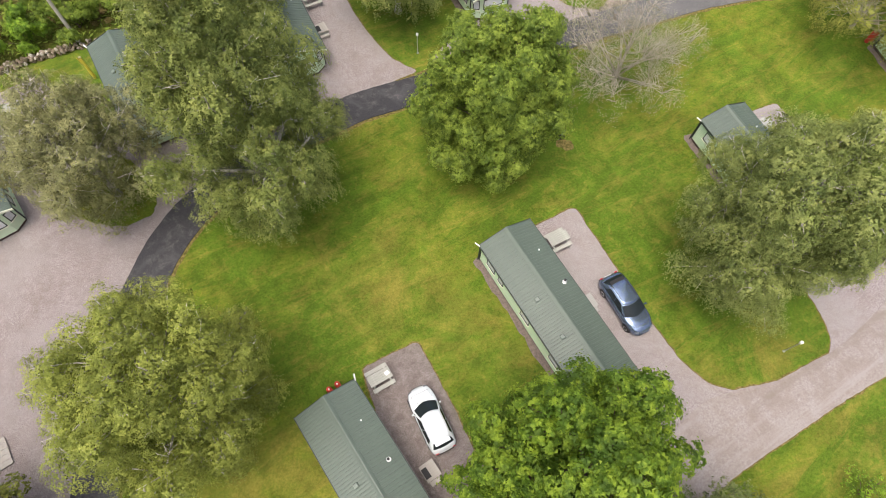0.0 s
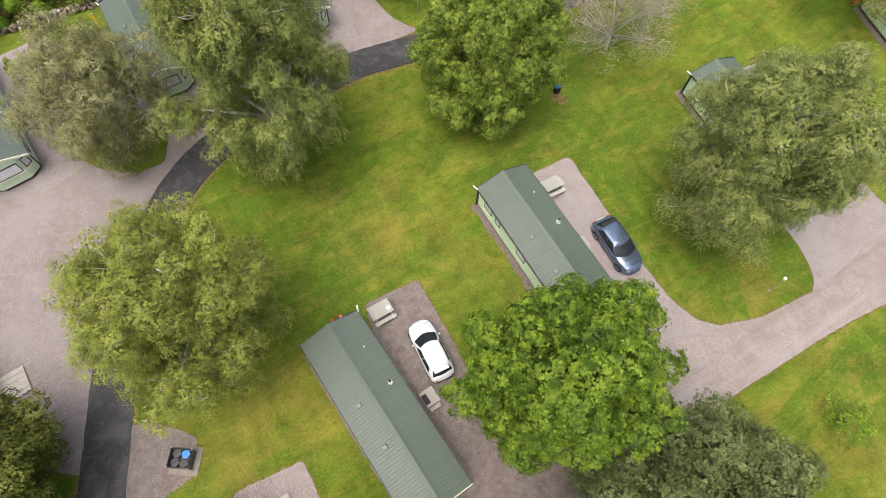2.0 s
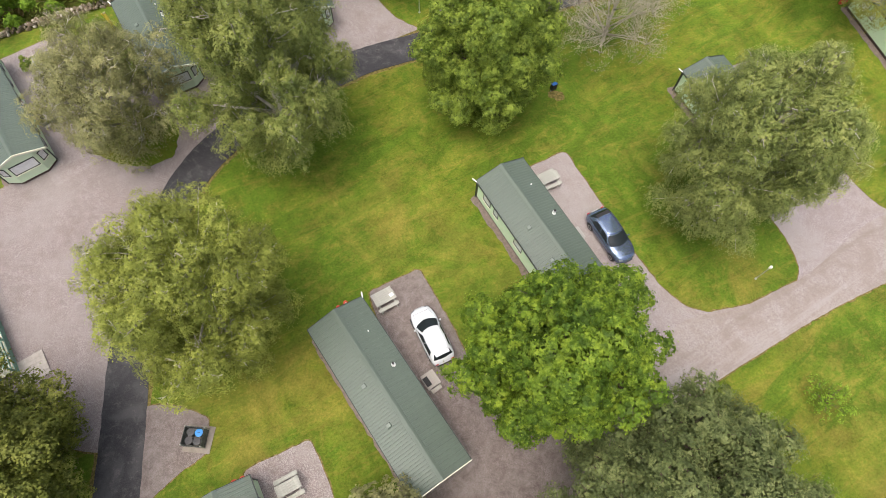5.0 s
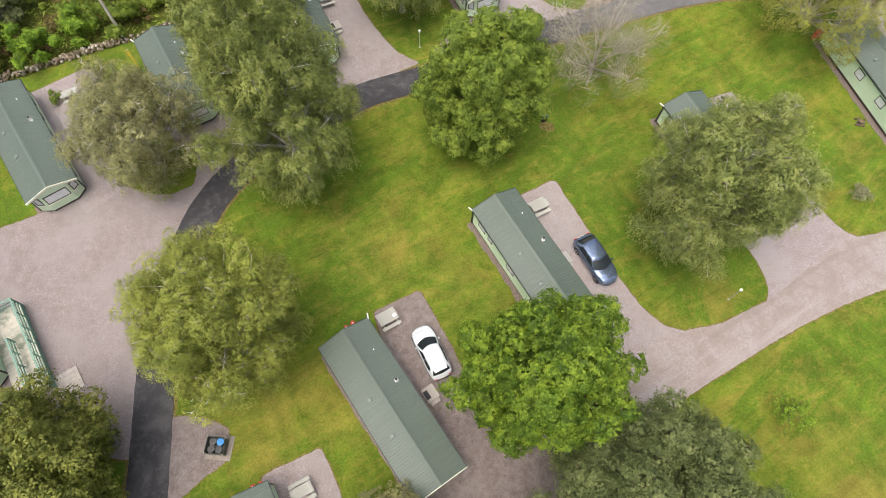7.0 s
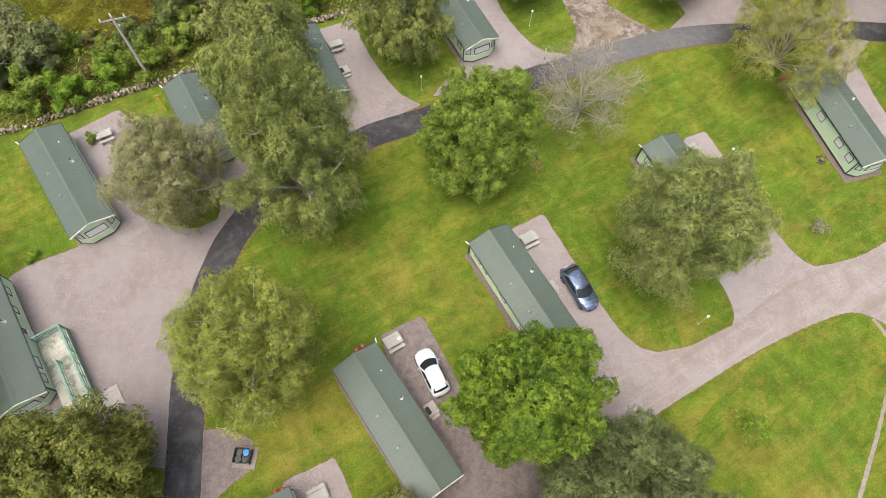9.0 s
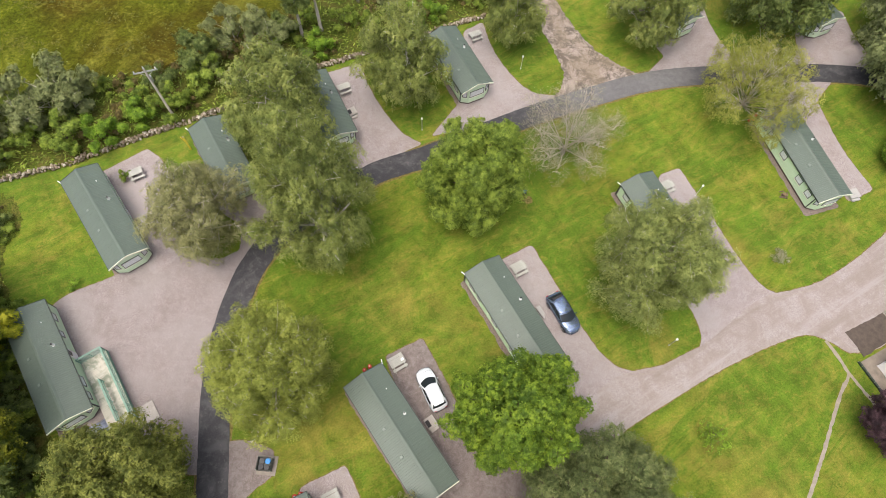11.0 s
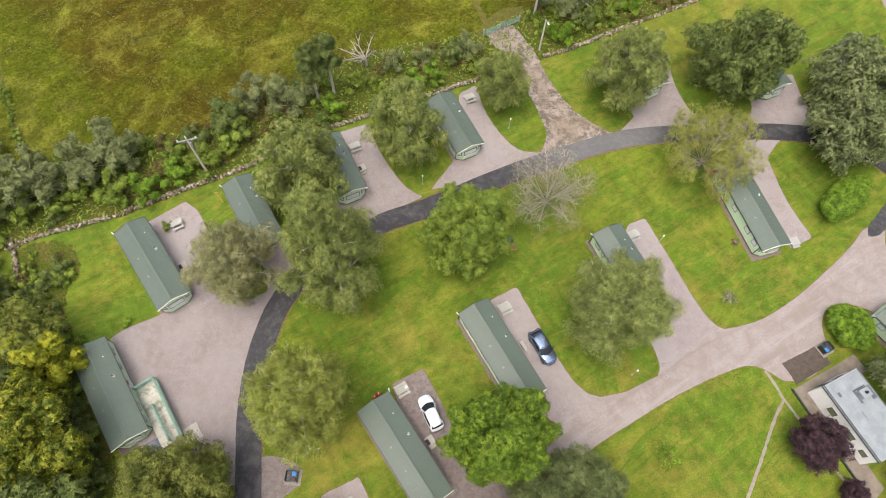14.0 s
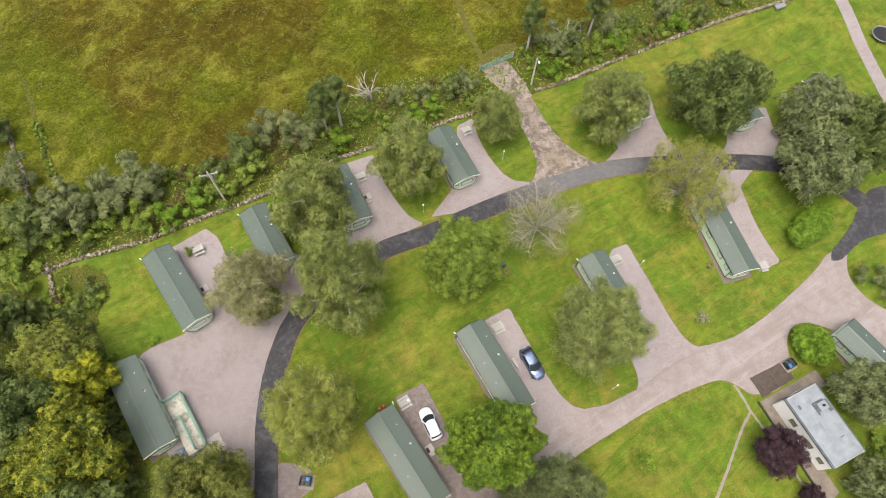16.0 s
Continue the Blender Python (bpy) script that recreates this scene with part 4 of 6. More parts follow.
    for i, (c, r) in enumerate(zip(cores, rads)):
        for d in sphere_ways(max(4, int(dense * (r / clump) ** 2)), rng, -0.65):
            q = c + d * r * rng.uniform(0.70, 1.04)
            inside = (np.linalg.norm(cores - q, axis=1) < rads * 0.7).sum() > 0
            if q[2] < 0.3 or inside or rng.random() < gap:
                continue
            balls.append((q, d, clump * rng.uniform(0.55, 1.15) * 0.75))
    weight = np.array([b[2] ** 2 for b in balls])
    each = np.maximum(6, count * weight / weight.sum()).astype(int)
    spots, norms = [], []
    for (q, d, r), m in zip(balls, each):
        w = rng.normal(size=(m, 3))
        w /= np.linalg.norm(w, axis=1, keepdims=True)
        w = w + 0.75 * d + np.array([0, 0, 0.25])
        w /= np.linalg.norm(w, axis=1, keepdims=True)
        if strands:
            # hanging sprays: a run of leaves out and down from each start
            n = max(2, m // strands)
            w = np.repeat(w[:n], strands, 0)[:m]
            m = len(w)
            t = np.tile(np.linspace(0, 1, strands), n)[:m, None]
            run = np.repeat(rng.uniform(0.35, 0.9, n), strands)[:m, None] * droop
            side = np.repeat(rng.normal(size=(n, 3)) * 0.3, strands, 0)[:m]
            p = q + w * r * (0.86 + 0.42 * t) + side * t * r + np.array([0, 0, -1.0]) * run * t * t + rng.normal(size=(m, 3)) * 0.045
        else:
            p = q + w * r * (0.5 + rng.gamma(3.0, 0.17, (m, 1))) * np.array([1, 1, 0.9])
            p[:, 2] -= droop * r * rng.exponential(0.45, m)
        spots.append(p)
        norms.append(0.6 * w + 0.8 * d + np.array([0, 0, 0.5]) + rng.normal(size=(m, 3)) * (0.2 if strands else 0.32))
    spots, norms = np.concatenate(spots), np.concatenate(norms)
    sizes = np.full(len(spots), size)
    if core:
        # inner leaves fill the lobes behind the outer sprays
        for c, r in zip(cores, rads):
            big = max(1.6 * size, fill)
            m = int(cover * 7.0 * (r * inner) ** 2 / (0.375 * big ** 2))
            w = rng.normal(size=(m, 3))
            w /= np.linalg.norm(w, axis=1, keepdims=True)
            w[:, 2] = np.where(w[:, 2] < -0.4, -w[:, 2], w[:, 2])
            spots = np.concatenate([spots, c + w * r * inner * rng.uniform(0.8, 1.15, (m, 1))])
            norms = np.concatenate([norms, w + rng.normal(size=(m, 3)) * 0.3])
            sizes = np.concatenate([sizes, np.full(m, big)])
    keep = spots[:, 2] > 0.15
    part("crown", leaf_mesh("crown", spots[keep], norms[keep], sizes[keep], leaf, slim, corners), leaf, ob)
    return ob


def bush(name, seed, height, radius, leaf, label, count=5000, size=0.16, clump=0.45, stretch=1.0, droop=0.1, lobes=12, pale=0, even=False, category="bush"):
    return tree(name, seed, height, radius, leaf, PALE_BARK if pale else BROWN_BARK, label, count, size, lobes, 0.0, clump, droop, 0, stretch, lean=0.0, inner=0.8, boughs=0 if even else max(5, lobes // 2), knots=4, uneven=0.0 if even else 0.03, ends=(0.96, 1.03) if even else (0.74, 1.12), spread=(0.42, 0.52) if even else (0.30, 0.46), pale=pale, category=category)


def put(ob, x, y, turn=0.0, tilt=0.0):
    ob.matrix_basis = pose(x, y, 0.0, 0, tilt, turn)
    return ob


def again(ob, x, y, turn, s=1.0, label=""):
    c = copy_thing(ob, pose(x, y, 0, 0, 0, turn))
    c.scale = (s, s, s)
    return tagged(c, label)


put(tree("oak_tree", 1, 15.4, 4.75, LEAF_LIME, BROWN_BARK, "broad oak tree with bright green lobed crown", 160000, 0.15, 40, clump=0.38, spread=(0.15, 0.33), uneven=0.14, dense=4.2, inner=0.7, stretch=1.18, base=0.05, boughs=24, knots=9, ends=(0.70, 1.1)), 6.4, 2.6)
put(tree("oak_tree", 2, 12.6, 4.8, LEAF_OAK, BROWN_BARK, "round mid green oak tree on the lawn", 140000, 0.145, 42, clump=0.36, spread=(0.17, 0.35), uneven=0.1, dense=5.8, inner=0.76, base=0.0, boughs=26, knots=8), 3.4, 25.3)
put(tree("alder_tree", 3, 10.7, 6.4, LEAF_ALDER, BROWN_BARK, "dark grey green tree beside the track", 110000, 0.12, 56, clump=0.42, spread=(0.19, 0.36), uneven=0.06, dense=4.8, inner=0.7, pale=1, base=0.02, boughs=28, knots=8), 13.4, -4.1)
put(tree("birch_tree", 4, 14.2, 4.35, LEAF_WILLOW, BIRCH_BARK, "spreading birch with yellowish drooping foliage", 215000, 0.092, 44, clump=0.5, droop=0.5, strands=7, stretch=1.1, ends=(0.76, 1.1), slim=0.8, spread=(0.18, 0.40), inner=0.62, apart=(0.75, 1.3), fill=0.19, pale=1, uneven=0.12, base=0.02, boughs=26, knots=7, knot=(0.34, 0.62), limbs=3), -13.35, 5.0)
put(tree("birch_tree", 5, 19.4, 4.4, LEAF_BIRCH, BIRCH_BARK, "tall silver birch with pale branches", 215000, 0.102, 54, clump=0.5, droop=0.7, gap=0.0, strands=8, taper=0.7, base=0.04, slim=0.75, spread=(0.17, 0.36), inner=0.74, cover=1.1, apart=(0.65, 1.2), fill=0.2, uneven=0.11, pale=1, boughs=38, knots=6, knot=(0.40, 0.64), limbs=6), -11.0, 20.2, 0.0, -4.5)
put(tree("birch_tree", 6, 11.2, 4.8, LEAF_GREY, BIRCH_BARK, "dusty grey green birch in the yard", 105000, 0.105, 40, clump=0.48, droop=0.6, gap=0.25, strands=7, taper=0.1, slim=0.75, spread=(0.18, 0.36), inner=0.45, uneven=0.12, pale=1, base=0.05, boughs=20, knots=4, knot=(0.40, 0.64), limbs=3), -23.5, 20.5)
put(tree("birch_tree", 7, 15.7, 4.85, LEAF_WIDE, BIRCH_BARK, "wide silver birch with olive green foliage", 215000, 0.095, 46, clump=0.5, droop=0.5, gap=0.0, strands=7, taper=0.08, slim=0.75, spread=(0.18, 0.36), inner=0.70, cover=1.1, apart=(0.7, 1.25), fill=0.19, ends=(0.84, 1.06), uneven=0.05, pale=1, base=0.0, boughs=30, knots=6, knot=(0.38, 0.62), limbs=6), 19.2, 16.6)
put(tree("bare_tree", 8, 7.6, 6.2, LEAF_PALE, BARE_BARK, "nearly leafless pale grey tree on the lawn", 14000, 0.09, 22, clump=0.8, twigs=11, core=False, gap=0.1, pale=3), 13.2, 32.7)
put(tree("ash_tree", 9, 8.5, 7.1, LEAF_ASH, BARE_BARK, "thin yellow green ash over the lane", 66000, 0.105, 30, clump=0.5, gap=0.15, twigs=3, core=False, strands=4, droop=0.4), 34.2, 39.9)
plain_birch = put(tree("birch_tree", 10, 12.6, 4.35, LEAF_BIRCH, BIRCH_BARK, "birch tree with olive green foliage beside the caravans", 60000, 0.165, 32, clump=0.55, droop=0.6, strands=6, gap=0.06, taper=0.25, slim=0.8, spread=(0.22, 0.4), pale=1, base=0.02, boughs=20, knots=4, knot=(0.40, 0.62), limbs=3), -4.7, 39.5)
again(plain_birch, -17.4, 32.6, 140, 1.12, "tall leafy birch between two caravans")
again(plain_birch, 7.5, 48.8, 60, 0.74, "small birch on the grass beside the muddy track")
corner_tree = put(tree("alder_tree", 11, 11.0, 5.2, LEAF_SLATE, BROWN_BARK, "leafy grey green tree in a group beside the lane", 36000, 0.24, 22, clump=0.6, droop=0.5, strands=5, corners=3, base=0.03, boughs=18, knots=6), 52.0, 42.6)
again(plain_birch, 23.3, 50.4, 200, 1.02, "dusty olive birch over the parking pads")
hill_tree = put(tree("alder_tree", 27, 12.4, 6.6, LEAF_DARK, BROWN_BARK, "broad windswept tree shading a caravan", 42000, 0.24, 24, clump=0.62, droop=0.6, strands=5, corners=3, base=0.03, boughs=20, knots=6), 39.6, 53.2)
again(corner_tree, 54.7, 51.4, 150, 0.95)
again(hill_tree, 59.3, 47.2, 10, 0.9, "broad dark tree in a group beside the lane")
yellow = put(tree("sycamore_tree", 12, 12.5, 5.6, LEAF_GOLD, BROWN_BARK, "tall sycamore with leaves turning yellow", 46000, 0.22, 28, clump=0.62, spread=(0.2, 0.38), uneven=0.1, dense=4.5, boughs=15, knots=7), -38.9, 0.2)
big_dark = put(tree("sycamore_tree", 13, 13.0, 5.8, LEAF_DARK, BROWN_BARK, "large green woodland tree beside the caravan", 34000, 0.27, 26, clump=0.65, spread=(0.2, 0.38), uneven=0.1, dense=4.5, boughs=15, knots=7), -46.4, 2.6)
put(tree("larch_tree", 51, 10.5, 4.3, LEAF_WILLOW, BROWN_BARK, "feathery olive tree with drooping sprays", 42000, 0.17, 30, clump=0.5, droop=1.0, strands=6, gap=0.2, slim=0.7, base=0.05, boughs=18, knots=6, limbs=3, inner=0.55, uneven=0.14), -44.4, 10.6)
put(tree("maple_tree", 52, 9.2, 3.5, LEAF_YELLOW, BROWN_BARK, "small bright yellow green maple", 34000, 0.17, 20, clump=0.4, base=0.05, boughs=12, knots=6, uneven=0.12), -41.3, 8.2)
again(big_dark, -36.4, -6.4, 150, 0.8, "green tree at the edge of the yard")
again(big_dark, -53.6, 15.6, 200, 0.5, "green tree at the edge of the wood")
again(big_dark, -54.5, 6.0, 300, 1.0, "large green tree inside the wood")
again(yellow, -50.5, -5.0, 30, 1.1, "tall sycamore with yellow green crown")
put(tree("rowan_tree", 14, 10.8, 5.9, LEAF_OLIVE, BROWN_BARK, "dense olive green tree beside the lane", 85000, 0.15, 56, clump=0.44, spread=(0.19, 0.36), uneven=0.06, dense=5.0, inner=0.7, base=0.02, boughs=26, knots=8), -24.1, -4.6)
put(tree("copper_beech", 15, 5.2, 2.8, LEAF_PURPLE, BROWN_BARK, "dark purple copper leaved tree by the bungalow", 26000, 0.15, 20, clump=0.4, uneven=0.1, boughs=20, knots=6, base=0.03), 40.8, 3.9)
again([o for o in scene.objects if o.name == "copper_beech"][0], 44.3, -0.6, 90, 0.5, "small dark purple shrub beside the concrete")
again(corner_tree, 52.1, 11.1, 30, 0.76, "grey green tree behind the bungalow")
again(corner_tree, 51.4, 0.2, 130, 0.62, "grey green tree beside the bungalow garden")
# unseen trees, added behind the camera to shade the southern pads
for x, y, turn, k in ((-6.0, -17.0, 80, 1.25), (4.0, -15.2, 140, 1.25), (14.5, -16.5, 200, 1.3)):
    again(big_dark, x, y, turn, k, "unseen tree added in the south to cast shade")
put(bush("laurel_bush", 16, 2.6, 2.5, LEAF_BRIGHT, "bright green rounded laurel bush", 16000, 0.17, 0.34, stretch=1.15, lobes=40, even=True), 48.5, 17.6, 30)
put(bush("cypress_hedge", 17, 3.6, 2.0, LEAF_BRIGHT, "clipped bright green conifer mound", 26000, 0.14, 0.26, stretch=2.7, lobes=70, even=True), 51.7, 34.8, -46)
put(bush("grey_shrub", 18, 2.2, 2.8, LEAF_BLUE, "loose grey green shrub on the grass", 7000, 0.15), 59.5, 27.2)
put(tree("birch_tree", 19, 6.0, 3.6, LEAF_GREY, BIRCH_BARK, "small grey green tree beside the parking pad", 30000, 0.14, 18, clump=0.45, droop=0.6, strands=6), -1.8, -6.9)

# hedge strip trees and shrubs
shrub_a = put(bush("willow_shrub", 21, 5.4, 3.2, LEAF_BLUE, "grey green willow shrub by the field", 6500, 0.23, 0.5, lobes=14, pale=2), -42.5, 36.0)
shrub_b = put(bush("hawthorn_shrub", 22, 3.6, 2.6, LEAF_OAK, "dense green hawthorn shrub", 5000, 0.2, 0.45), -41.2, 30.8)
shrub_c = put(bush("elder_shrub", 23, 3.0, 2.3, LEAF_BRIGHT, "bright green elder shrub beside the wall", 4500, 0.2, 0.45), -37.8, 31.6)
shrub_d = put(bush("holly_shrub", 24, 5.4, 2.6, LEAF_DARK, "dark evergreen shrub at the field edge", 6000, 0.23, 0.5), -29.0, 42.5)
strip_tree = put(tree("pine_tree", 25, 11.4, 1.9, LEAF_DARK, PALE_BARK, "slim dark tree with a pale bare trunk", 16000, 0.18, 18, base=0.3, clump=0.45, gap=0.05, boughs=10, knots=4), -16.1, 49.3)
rng = random.Random(5)
PLACES = [(shrub_a, -50.8, 31.0), (shrub_d, -55.0, 28.0), (shrub_b, -45.5, 31.0), (shrub_c, -34.5, 34.2), (shrub_b, -31.0, 36.2), (shrub_a, -47.0, 33.5), (shrub_b, -52.0, 27.5), (shrub_b, -48.0, 28.6), (shrub_d, -57.5, 31.0), (shrub_a, -26.3, 47.0), (shrub_b, -28.0, 40.0), (shrub_a, -21.6, 46.5), (shrub_d, -20.6, 48.2), (shrub_c, -15.8, 45.6), (shrub_b, -13.2, 50.5), (shrub_a, -8.0, 54.4), (shrub_a, -4.0, 55.6), (shrub_d, 0.2, 56.0), (shrub_a, 2.6, 57.6), (shrub_b, 3.2, 54.6), (shrub_c, -2.4, 52.6), (shrub_c, -4.4, 51.4), (shrub_b, 14.4, 62.8), (strip_tree, 12.6, 66.0), (shrub_a, 16.8, 66.5), (shrub_d, 19.6, 67.5), (shrub_b, 18.0, 62.8), (shrub_c, 16.4, 60.8), (shrub_b, 21.4, 64.6), (strip_tree, 23.0, 70.0), (shrub_a, 26.0, 71.0), (shrub_d, 30.0, 72.4), (shrub_c, 27.5, 67.8), (shrub_b, 32.4, 71.2), (shrub_a, 36.5, 74.8), (shrub_c, 37.8, 72.6), (shrub_b, 42.0, 76.4), (shrub_a, 47.0, 80.0), (shrub_b, 24.0, 66.2), (shrub_a, -61.0, 36.0), (shrub_b, -60.0, 27.0), (shrub_d, -66.0, 44.0), (shrub_a, -63.0, 23.0), (shrub_b, -56.0, 23.5), (shrub_d, -68.0, 36.0), (shrub_b, -65.5, 30.0)]
for ob, x, y in PLACES:
    s = rng.uniform(0.65, 1.15) if x < -30 else rng.uniform(0.5, 0.95)
    c = copy_thing(ob, pose(x, y, 0, 0, 0, rng.uniform(0, 360)))
    c.scale = (s, s, s * rng.uniform(0.85, 1.1))

again(strip_tree, -18.2, 48.1, 70, 0.94)
again(shrub_a, -43.6, 35.8, 60, 1.2, "broad grey green willow with pale branches")
again(shrub_a, -52.0, 31.4, 150, 1.15, "broad grey green willow at the field corner")
again(shrub_d, -51.8, 17.2, 20, 0.7, "dark evergreen shrub beside the broken wall")
again(shrub_b, -54.4, 20.4, 80, 0.8, "green shrub beside the broken wall")

# thickets fill the strip between the wall and the field
low_a = put(bush("bramble_thicket", 41, 1.5, 1.7, LEAF_OAK, "low tangled green bramble thicket", 1800, 0.22, 0.45, lobes=8), -36.0, 37.5)
low_b = put(bush("bracken_clump", 42, 1.1, 1.5, LEAF_BRACKEN, "low brown green bracken clump", 1000, 0.22, 0.4, lobes=8), -24.0, 42.5)
low_c = put(bush("gorse_bush", 43, 2.3, 1.8, LEAF_DARK, "dark green scrub bush in the hedge", 2200, 0.2, 0.45, lobes=9), -33.0, 39.5)
wall_pts = resample([Vector(p) for p in WALL_LINE + WALL_EAST], 2.0, False)
edge_pts = resample([Vector(p) for p in FIELD_EDGE], 1.0, False)
for p in wall_pts:
    if 4.0 < p.x < 14.5 or p.x > 58:
        continue
    q = min(edge_pts, key=lambda e: (e - p).length)
    for _ in range(2):
        s = p.lerp(q, rng.uniform(0.12, 0.92)) + Vector((rng.uniform(-0.8, 0.8), rng.uniform(-0.8, 0.8)))
        ob = rng.choice((low_a, low_a, low_b, low_b, low_b, low_c))
        k = rng.uniform(0.5, 1.05)
        again(ob, s.x, s.y, rng.uniform(0, 360), k)


# weeds along the old ditch
for k in range(9):
    again(low_a, -61.6 + 0.56 * k + rng.uniform(-0.2, 0.2), 46.4 - 1.0 * k, 40 * k, rng.uniform(0.3, 0.5), "low green weeds along the ditch")


for k in range(26):
    y = 13.4 + rng.uniform(0, 9.2)
    x = -50.8 + rng.uniform(0, 6.2)
    again(rng.choice((low_a, low_b, low_c)), x, y, 50 * k, rng.uniform(0.3, 0.75), "low tangled growth in the rough corner")
for k in range(26):
    x, y = -42.8 + 0.36 * k + rng.uniform(-1.0, 0.4), 12.8 - 0.66 * k + rng.uniform(-0.5, 0.5)
    again(rng.choice((low_a, low_c)), x, y, 35 * k, rng.uniform(0.5, 0.95), "dark green undergrowth beneath the wood edge")


# ---- stone walls ----
def stone_wall(name, line, label, seed, width=0.62, height=0.5):
    """A dry stone wall of separate rounded stones, one mesh of many stones."""
    rng = random.Random(seed)
    g = Geo()
    ico = bmesh.new()
    bmesh.ops.create_icosphere(ico, subdivisions=1, radius=1.0)
    iv, jf = [v.co.copy() for v in ico.verts], [tuple(v.index for v in f.verts) for f in ico.faces]
    ico.free()
    pts = resample([Vector(p) for p in line], 0.36, False)
    for i, p in enumerate(pts[:-1]):
        d = (pts[i + 1] - p).normalized()
        n = Vector((-d.y, d.x))
        for row in range(3):
            w = width * (0.5 - 0.12 * row)
            for s in (-0.62, 0.0, 0.62):
                sag = noise.noise(Vector((p.x * 0.35, p.y * 0.35, 1.0)))
                if rng.random() < 0.12 * row or (row == 2 and sag > 0.0) or (row == 1 and sag > 0.25):
                    continue
                c = p + n * (s * w + rng.uniform(-0.12, 0.12)) + d * rng.uniform(-0.15, 0.15)
                r = rng.uniform(0.10, 0.21)
                m = Matrix.Translation((c.x, c.y, 0.12 + row * height * 0.33 + rng.uniform(-0.04, 0.06))) @ Euler((rng.uniform(0, 3), rng.uniform(0, 3), rng.uniform(0, 6))).to_matrix().to_4x4() @ Matrix.Diagonal((r * 1.25, r, r * 0.8, 1))
                g.add([v * rng.uniform(0.82, 1.12) for v in iv], jf, m)
    me = bpy.data.meshes.new(name)
    me.from_pydata(g.v, [], g.f)
    me.materials.append(STONE)
    return tagged(new(name, me), label, "stone wall", kind="stuff")


stone_wall("stone_wall", WALL_LINE, "low tumbled dry stone wall along the field", 1)
stone_wall("stone_wall", WALL_EAST, "low dry stone wall of pale field stones", 2)
stone_wall("stone_wall", [(-53.1, 24.2), (-51.7, 21.8), (-50.0, 18.3)], "broken end of a dry stone wall", 3)
stone_wall("stone_wall", [(-66.5, 46.5), (-63.0, 41.0), (-60.8, 38.0), (-58.1, 32.6), (-56, 28)], "old dry stone wall at the field corner", 4)


# ---- cars ----
def spline(keys, x):
    """Smooth value through (x, value) keys."""
    if x <= keys[0][0]:
        return keys[0][1]
    for (a, va), (b, vb) in zip(keys, keys[1:]):
        if x <= b:
            k = (x - a) / (b - a)
            k = k * k * (3 - 2 * k)
            return va + (vb - va) * k
    return keys[-1][1]


